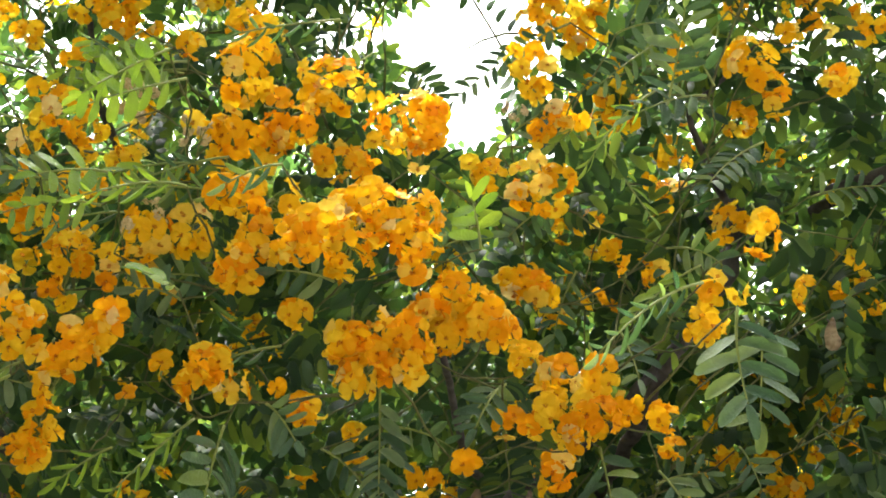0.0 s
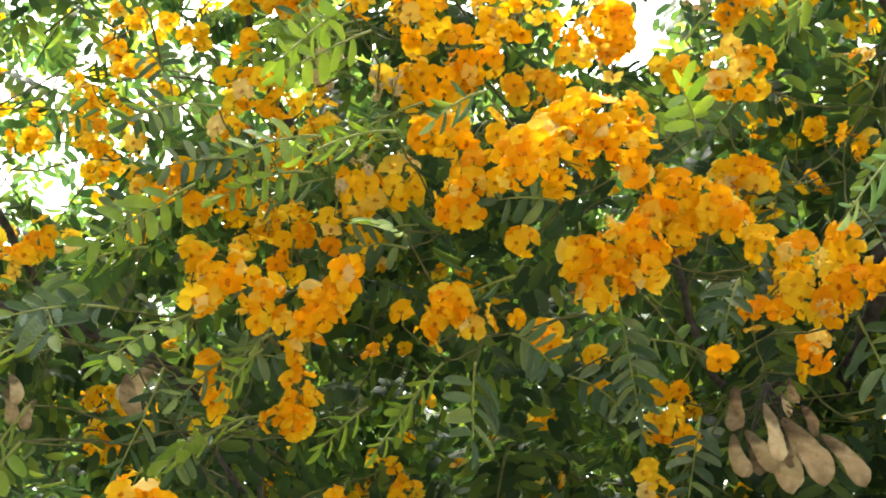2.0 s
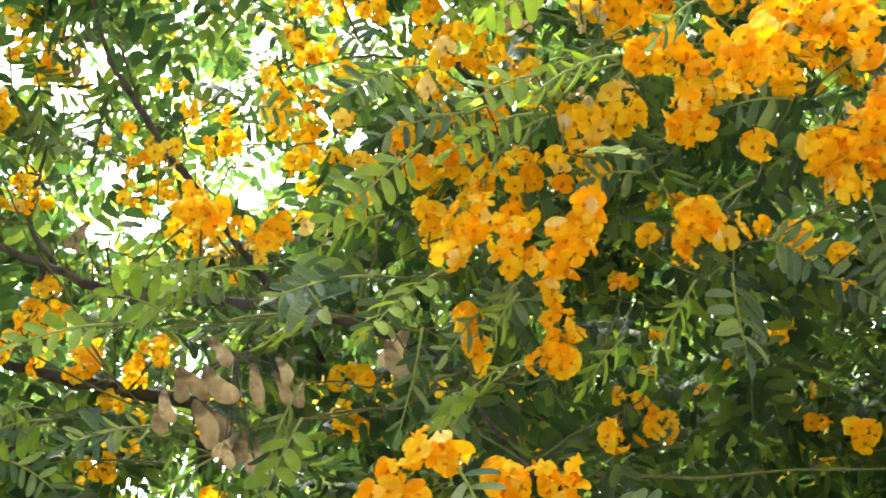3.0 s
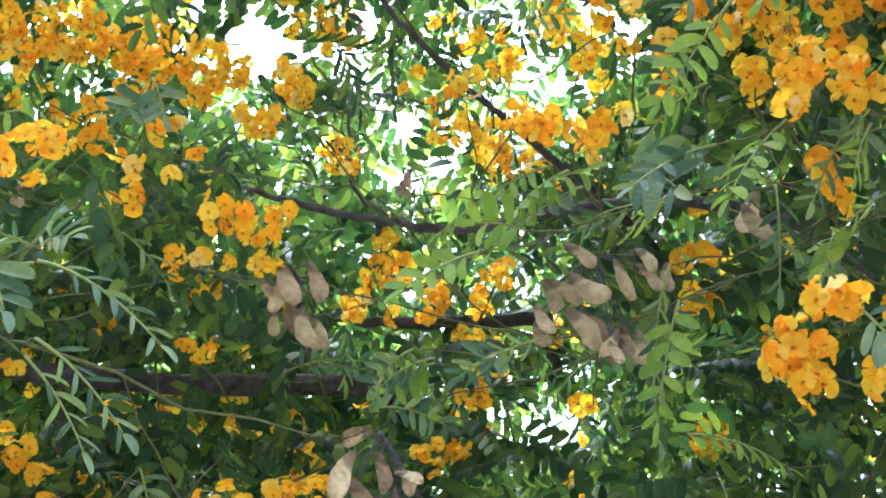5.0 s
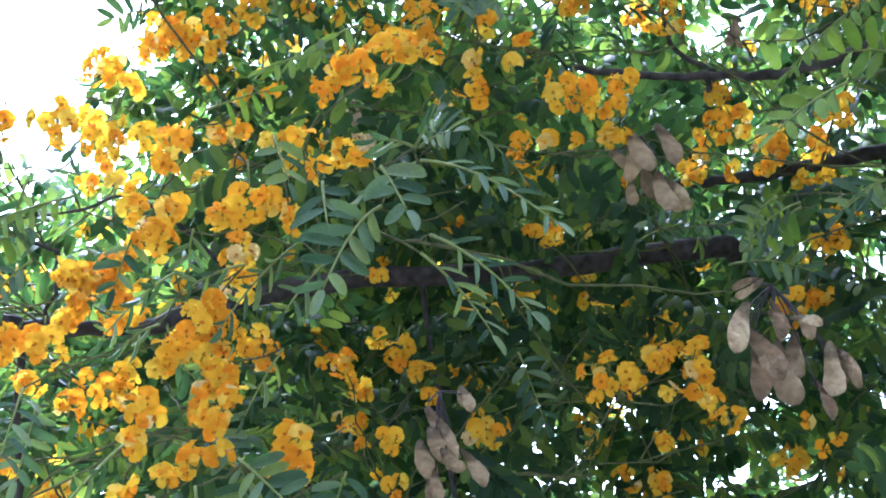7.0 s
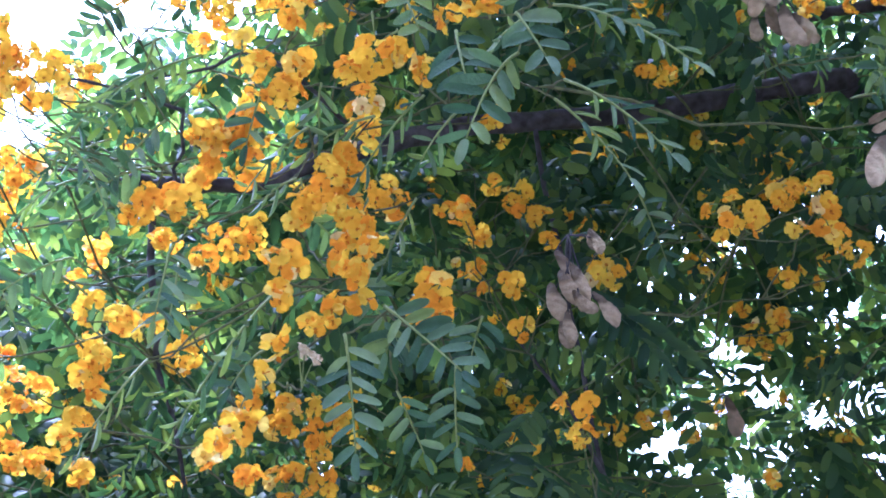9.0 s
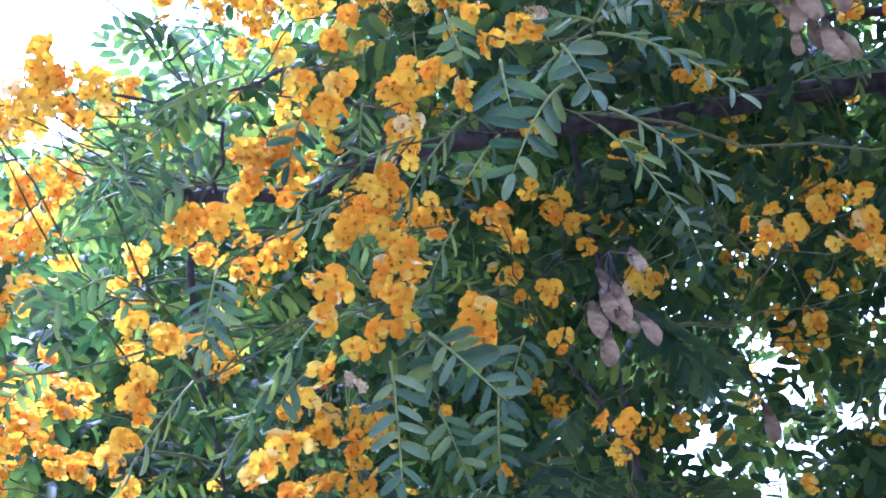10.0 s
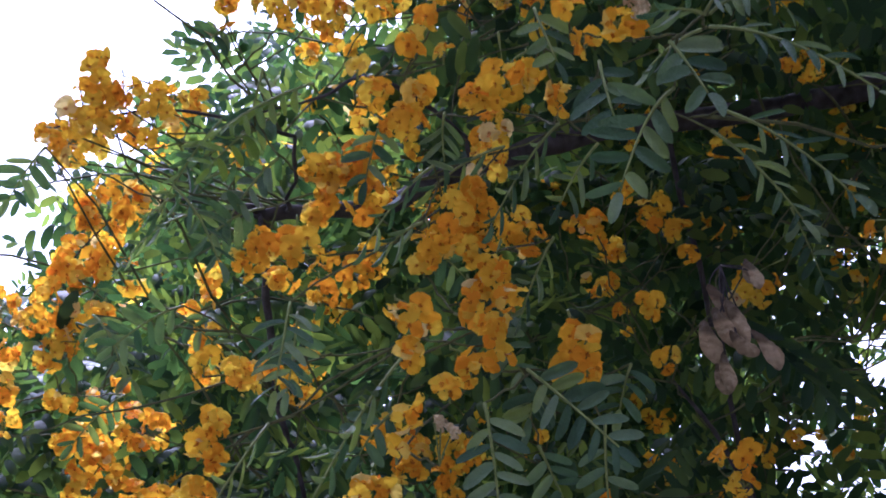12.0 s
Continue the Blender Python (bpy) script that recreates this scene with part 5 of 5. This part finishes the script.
pod_bunch([(-1.046, 0.624, 2.059, 0.052, 36), (-1.063, 0.653, 2.043, 0.066, -12), (-1.063, 0.680, 2.030, 0.071, -2), (-1.034, 0.685, 2.062, 0.034, -12), (-1.027, 0.702, 2.016, 0.055, -6), (-1.023, 0.715, 2.015, 0.045, -16), (-1.044, 0.695, 1.993, 0.044, -2), (-1.050, 0.671, 2.079, 0.040, 2), (-1.060, 0.694, 2.048, 0.050, 4), (-1.029, 0.630, 2.093, 0.032, 68)])
pod_bunch([(-1.178, 0.792, 2.912, 0.041, 10)])
pod_bunch([(-1.191, 0.650, 2.370, 0.059, 6), (-1.169, 0.655, 2.373, 0.059, 0), (-1.146, 0.670, 2.369, 0.061, -2), (-1.168, 0.679, 2.322, 0.058, -6), (-1.189, 0.678, 2.351, 0.055, 2), (-1.182, 0.704, 2.328, 0.041, -4), (-1.212, 0.669, 2.350, 0.039, 5)])
pod_bunch([(-1.775, 0.937, 2.133, 0.064, 5)])
pod_bunch([(-1.357, 0.463, 2.090, 0.055, -6), (-1.345, 0.468, 2.063, 0.060, -12), (-1.334, 0.471, 2.044, 0.036, -36), (-1.364, 0.466, 2.029, 0.042, 6), (-1.350, 0.498, 2.045, 0.050, -20), (-1.328, 0.488, 2.113, 0.032, -4), (-1.375, 0.460, 2.063, 0.048, 2)])
pod_bunch([(-1.557, 0.480, 2.700, 0.048, 10)])
pod_bunch([(-1.617, 0.499, 2.777, 0.051, 0)])

for row in (
        (-0.434, 0.84, 2.56), (-0.454, 0.855, 2.566), (-0.509, 0.838, 2.635), (-0.538, 0.864, 2.647),
        (-0.466, 0.87, 2.468), (-0.503, 0.866, 2.431), (-0.267, 0.882, 2.458), (-0.294, 0.891, 2.485),
        (-0.124, 0.947, 2.687), (-0.539, 0.866, 2.649), (-0.457, 0.862, 2.604), (-0.476, 0.885, 2.489),
        (-1.269, 0.149, 1.916), (-1.091, 0.292, 2.211), (-1.549, 0.017, 2.492), (-0.534, 0.858, 2.634),):
    withered_flower(*row)


# ---- the rest of the crown ----
# wide gaps to the sky at the crown's edge, then small ones among its leaves: azimuth, elevation, half width
OPENINGS = [(9.5, 52.3, 2.3), (-5.4, 53.9, 1.2), (5.5, 57.2, 2.2), (12.3, 54.5, 1.3), (54.7, 48.2, 1.3), (47.9, 49.2, 0.9), (41.7, 32.0, 1.2), (80.4, 45.7, 3), (83.0, 42.2, 2.9), (79.0, 44.6, 1.5), (90.2, 37.6, 4.9), (95.4, 35.0, 5.8), (84.9, 38.3, 2.7), (91.6, 30.5, 2.4), (81.2, 40.6, 1.7), (93.5, 35.7, 4.9), (90.7, 29.6, 1.1), (97.3, 31.1, 6.1)]
OPENINGS += [(11.4, 48.1, 0.6), (18.4, 48.7, 0.7), (28.3, 49.9, 0.5), (43.6, 38.0, 0.4), (55.2, 48.6, 0.7), (51.0, 39.8, 0.4), (47.1, 43.2, 0.4), (43.6, 38.4, 0.4), (58.3, 20.6, 0.6), (60.2, 27.0, 0.5), (54.9, 21.2, 0.4), (54.0, 18.9, 0.6), (59.6, 25.1, 0.4), (57.1, 27.9, 0.3), (65.8, 20.5, 0.3), (77.9, 22.3, 0.3), (51.3, 23.0, 0.4), (87.4, 34.1, 0.8)]
OPENINGS += [(88.1, 32.2, 0.7), (89.6, 31.6, 0.9), (91.0, 30.9, 0.9), (86.0, 32.6, 0.4), (91.6, 29.6, 0.8), (41.8, 31.8, 0.9), (41.3, 32.9, 0.6), (42.5, 30.9, 0.6), (41.8, 37.9, 0.6), (55.6, 49.0, 0.9), (53.1, 48.4, 0.5), (34.5, 46.8, 0.6), (48.5, 42.7, 0.7), (47.9, 44.3, 0.5), (52.0, 39.7, 0.4), (49.9, 38.7, 0.4), (34.2, 45.9, 0.4), (35.8, 42.4, 0.5), (38.7, 44.7, 0.4), (38.3, 38.3, 0.4)]
gaps = np.random.RandomState(5)
for a0, a1, e0, e1, number in ((44, 61, 14, 30, 46), (31, 41, 38, 52, 14), (56, 66, 15, 30, 16)):
    OPENINGS += [(gaps.uniform(a0, a1), gaps.uniform(e0, e1), gaps.uniform(0.15, 0.6)) for _ in range(number)]


def is_open(p, margin=0.0):
    d = Vector(p) - open_side(p)
    az, el = math.degrees(math.atan2(-d.x, d.y)), math.degrees(math.asin(d.z / d.length))
    c = math.cos(radians(el))
    return any(((az - a) * c) ** 2 + (el - e) ** 2 < (w + margin * min(1, w / 1.5)) ** 2 for a, e, w in OPENINGS)


def at_angle(az, el, far):
    a, e = radians(az), radians(el)
    return edge_at(az) + far * Vector((-math.sin(a) * math.cos(e), math.cos(a) * math.cos(e), math.sin(e)))


def thickness(az, el):
    """How full the crown is: dense low down and at its sunny end, thin and airy in the middle and at its top."""
    rise = el - 0.6 - 0.096 * max(0.0, az - 11)
    if az < 25:
        return 1.0 if rise < 41 else max(0.5, 1 - 0.05 * (rise - 41))
    if 41 < az < 60 and rise < 22:
        return 0.46
    if 26 < az < 48 and rise > 30:
        return (0.92 if az < 40 else 0.66) if rise < 41 else 0.45
    if 52 < az < 69 and rise < 38:
        return 1.0
    if az > 72.5 and rise > 27:
        return 0.45
    if az < 45:
        return 0.95 if rise < 32 else max(0.62, 0.95 - 0.03 * (rise - 32))
    if az < 72.5:
        return 0.95 if rise < 28 else max(0.6, 0.95 - 0.035 * (rise - 28))
    return 0.9


def crown():
    rng = np.random.RandomState(77)
    bare = np.array(shown_wood)
    bare_way = bare[:, :3] - np.array([tuple(open_side(b[:3])) for b in bare])
    bare_far = np.linalg.norm(bare_way, axis=1)
    bare_way /= bare_far[:, None]
    bare_cos = np.cos(1.6 * bare[:, 3] / bare_far + 0.012)

    def before_limb(p):
        """Whether a leaf at p would hang before a limb: most of the limbs run bare."""
        q = np.array(Vector(p) - open_side(p))
        far = np.linalg.norm(q)
        return rng.rand() < 0.75 and bool(np.any((bare_way @ (q / far) > bare_cos) & (bare_far > far - 0.02)))

    low = [leaflet_mesh(11, rows=3, cols=1, width=0.215, arch=0.06), leaflet_mesh(12, rows=5, cols=1, width=0.2), leaflet_mesh(13, rows=6, cols=2, width=0.175)]
    small_flowers = [flower_mesh(s, True) for s in (21, 22, 23)]
    leaf_poses, flower_poses = [[], [], []], [[], [], []]
    stems = bmesh.new()
    clumps, tries = 0, 0
    while clumps < 2400:
        tries += 1
        az, el = -24 + 122 * (0.7548777 * tries % 1), 7 + 59 * (0.5698403 * tries % 1)
        # every 18th clump goes overhead, unseen, added to shade the crown below
        if tries % 18 == 0:
            az, el = rng.uniform(-35, 105), rng.uniform(62, 82)
        far = 1.9 + 1.3 * rng.rand() if az < 30 else 2.0 + 1.5 * rng.rand()
        p = at_angle(az, el, far)
        if is_open(p, 0.7) or rng.rand() > thickness(az, el):
            continue
        clumps += 1
        way = Vector((rng.normal(), rng.normal(), rng.normal(-0.15, 0.5))).normalized()
        run = bend(p, p + way * rng.uniform(0.12, 0.3), (0, 0, 0.03), 4)
        tube(stems, [q - FOOT for q in run], [0.0025, 0.0022, 0.002, 0.0017, 0.0012], 4)
        grow_twig(p)
        for i in range(rng.randint(6, 10)):
            a = run[rng.randint(5)]
            d = Vector((rng.normal(), rng.normal(), rng.normal(-0.35, 0.6))).normalized()
            tip = a + d * rng.uniform(0.10, 0.2)
            if is_open(tip, 0.3) or before_limb(a.lerp(tip, 0.6)):
                continue
            _, poses = leaf_frames(a, tip, rng.randint(3), rng, 0.026, 0.0345)
            for m in poses:
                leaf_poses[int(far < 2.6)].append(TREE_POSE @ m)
        if rng.rand() < 0.33:
            c = run[-1] + Vector(rng.normal(0, 0.03, 3))
            if is_open(c, 0.5):
                continue
            for i in range(rng.randint(3, 12)):
                at = c + Vector(rng.normal(0, 0.024, 3))
                face = (open_side(at) - at).normalized() * 0.7 + Vector(rng.normal(0, 0.6, 3))
                flower_poses[rng.randint(3)].append(TREE_POSE @ axes_matrix(face.orthogonal(), face, at, 0.030))
    # the thick depth of the crown behind its lower right and its left end; its leaf colour holds part of the shade
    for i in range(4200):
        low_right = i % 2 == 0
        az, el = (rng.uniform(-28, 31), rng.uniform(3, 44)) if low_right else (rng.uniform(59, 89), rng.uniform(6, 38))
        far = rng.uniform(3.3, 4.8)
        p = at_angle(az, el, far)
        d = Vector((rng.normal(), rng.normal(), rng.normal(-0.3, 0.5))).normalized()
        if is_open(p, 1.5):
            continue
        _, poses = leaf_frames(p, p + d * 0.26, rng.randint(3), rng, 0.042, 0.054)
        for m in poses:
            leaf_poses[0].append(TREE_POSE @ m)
    # the low growth under the left end's blossom, shaded partly by its dark leaf tones
    for i in range(620):
        p = at_angle(rng.uniform(72, 99), rng.uniform(8, 24.5), rng.uniform(2.3, 3.2))
        d = Vector((rng.normal(), rng.normal(), rng.normal(-0.3, 0.5))).normalized()
        if is_open(p, 0.3):
            continue
        _, poses = leaf_frames(p, p + d * 0.2, rng.randint(3), rng, 0.034, 0.04)
        for m in poses:
            leaf_poses[0].append(TREE_POSE @ m)
    # the middle of the crown round the great limb, with shade partly in its leaf colour
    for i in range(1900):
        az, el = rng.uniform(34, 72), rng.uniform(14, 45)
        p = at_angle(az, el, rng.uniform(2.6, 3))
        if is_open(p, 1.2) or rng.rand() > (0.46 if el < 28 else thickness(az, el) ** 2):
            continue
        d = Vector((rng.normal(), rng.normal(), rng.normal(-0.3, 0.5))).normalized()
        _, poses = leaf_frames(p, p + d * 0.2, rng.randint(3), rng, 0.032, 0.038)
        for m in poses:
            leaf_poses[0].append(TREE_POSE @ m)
    # leaves and shoots between the flower clusters, none in front of one
    blooms = np.array(BLOOMS)
    away = blooms[:, :3] - np.array([tuple(open_side(b[:3])) for b in blooms])
    far_b = np.linalg.norm(away, axis=1)
    ways = away / far_b[:, None]
    clumps = 0
    while clumps < 330:
        az, el, far = rng.uniform(-16, 95), rng.uniform(10, 62), rng.uniform(1.45, 1.95)
        p = at_angle(az, el, far)
        if is_open(p, 0.9) or rng.rand() > thickness(az, el):
            continue
        clumps += 1
        grow_twig(p)
        for i in range(rng.randint(2, 5)):
            d = Vector((rng.normal(), rng.normal(), rng.normal(-0.3, 0.6))).normalized()
            tip = p + d * rng.uniform(0.08, 0.17)
            mid = np.array(p.lerp(tip, 0.6) - open_side(p))
            way = mid / np.linalg.norm(mid)
            apart = np.arccos(np.clip(ways @ way, -1, 1))
            if is_open(tip, 0.3) or before_limb(p.lerp(tip, 0.6)) or np.any((apart < blooms[:, 3] / far_b + 0.018) & (far_b > np.linalg.norm(mid) - 0.03)):
                continue
            _, poses = leaf_frames(p, tip, rng.randint(3), rng, 0.02, 0.031)
            for m in poses:
                leaf_poses[2].append(TREE_POSE @ m)
    # all joined foliage takes the leaf copy with shade put into its colour
    joined("foliage", low, leaf_poses, LEAF_SHADED, tree, "dense small green leaflets of the crown, toned dark for shade")
    joined("blossom", small_flowers + FLOWERS, flower_poses + DEEP, PETAL_FAR, tree, "scattered orange flowers deeper in the crown")
    ob = part("shoot_growth", stems, TWIG, tree)
    tagged(ob, kind="stuff")


crown()


def build_twigs():
    """Each foot is joined to the nearest wood or to a twig already grown."""
    rng = np.random.RandomState(31)
    blooms = np.array([b for b in BLOOMS if b[3] > 0.012])
    toward = blooms[:, :3] - np.array([tuple(open_side(b[:3])) for b in blooms])
    far_b = np.linalg.norm(toward, axis=1)
    toward /= far_b[:, None]

    def crosses(a, b):
        """Whether a twig from a to b would hang before a flower cluster."""
        eye = open_side(a)
        q = np.array([tuple(a.lerp(b, u) - eye) for u in (0.3, 0.55, 0.8, 1.0)])
        far = np.linalg.norm(q, axis=1)
        return bool(np.any((((q / far[:, None]) @ toward.T) > np.cos(blooms[:, 3] / far_b)[None]) & (far[:, None] < far_b[None] - 0.01)))

    places = np.array([tuple(p) for p, _ in nodes_of_wood])
    waiting = np.array([tuple(p) for p in twig_runs])
    bm = bmesh.new()
    order = np.argsort([np.min(np.linalg.norm(places - w, axis=1)) for w in waiting])
    pool = np.empty((len(places) + 3 * len(waiting), 3))
    pool[: len(places)] = places
    n = len(places)
    for k in order:
        w = waiting[k]
        edge = open_side(w)
        away = Vector(w) - edge
        behind = away.length
        d = np.linalg.norm(pool[:n] - w, axis=1) + 0.6 * np.maximum(0, behind - np.linalg.norm(pool[:n] - np.array(edge), axis=1)) + 4.0 * np.maximum(0, pool[:n, 2] - w[2] - 0.03)
        a = Vector(w)
        near = np.argpartition(d, 240)[:240] if n > 240 else np.arange(n)
        near = near[np.argsort(d[near])]
        best, tried, least = near[0], 0, 9
        for i in near:
            b = Vector(pool[i])
            bare_steps = sum(is_open(a.lerp(b, u)) for u in (0.2, 0.4, 0.6, 0.8, 0.95, 1.0))
            if bare_steps:
                if bare_steps < least and not tried:
                    best, least = i, bare_steps
                continue
            tried += 1
            if tried == 1 or not crosses(a, b):
                best = i
            if tried == 20 or not crosses(a, b):
                break
        target = Vector(pool[best])
        span = (target - a).length
        if span < 1e-3:
            continue
        run = bend(a, target, away.normalized() * min(0.12, 0.25 * span) + Vector((0, 0, -0.04 * span)), 5, rng, 0.03 * span)
        thick = 0.0011 + 0.0024 * min(1, span)
        tube(bm, [p - FOOT for p in run], [0.0010 + (thick - 0.0010) * i / 5 for i in range(6)], 5)
        pool[n : n + 3] = [tuple(run[1]), tuple(run[2]), tuple(run[3])]
        n += 3
    ob = part("twig_growth", bm, TWIG, tree, "thin brown twigs")
    tagged(ob, kind="stuff")


build_twigs()
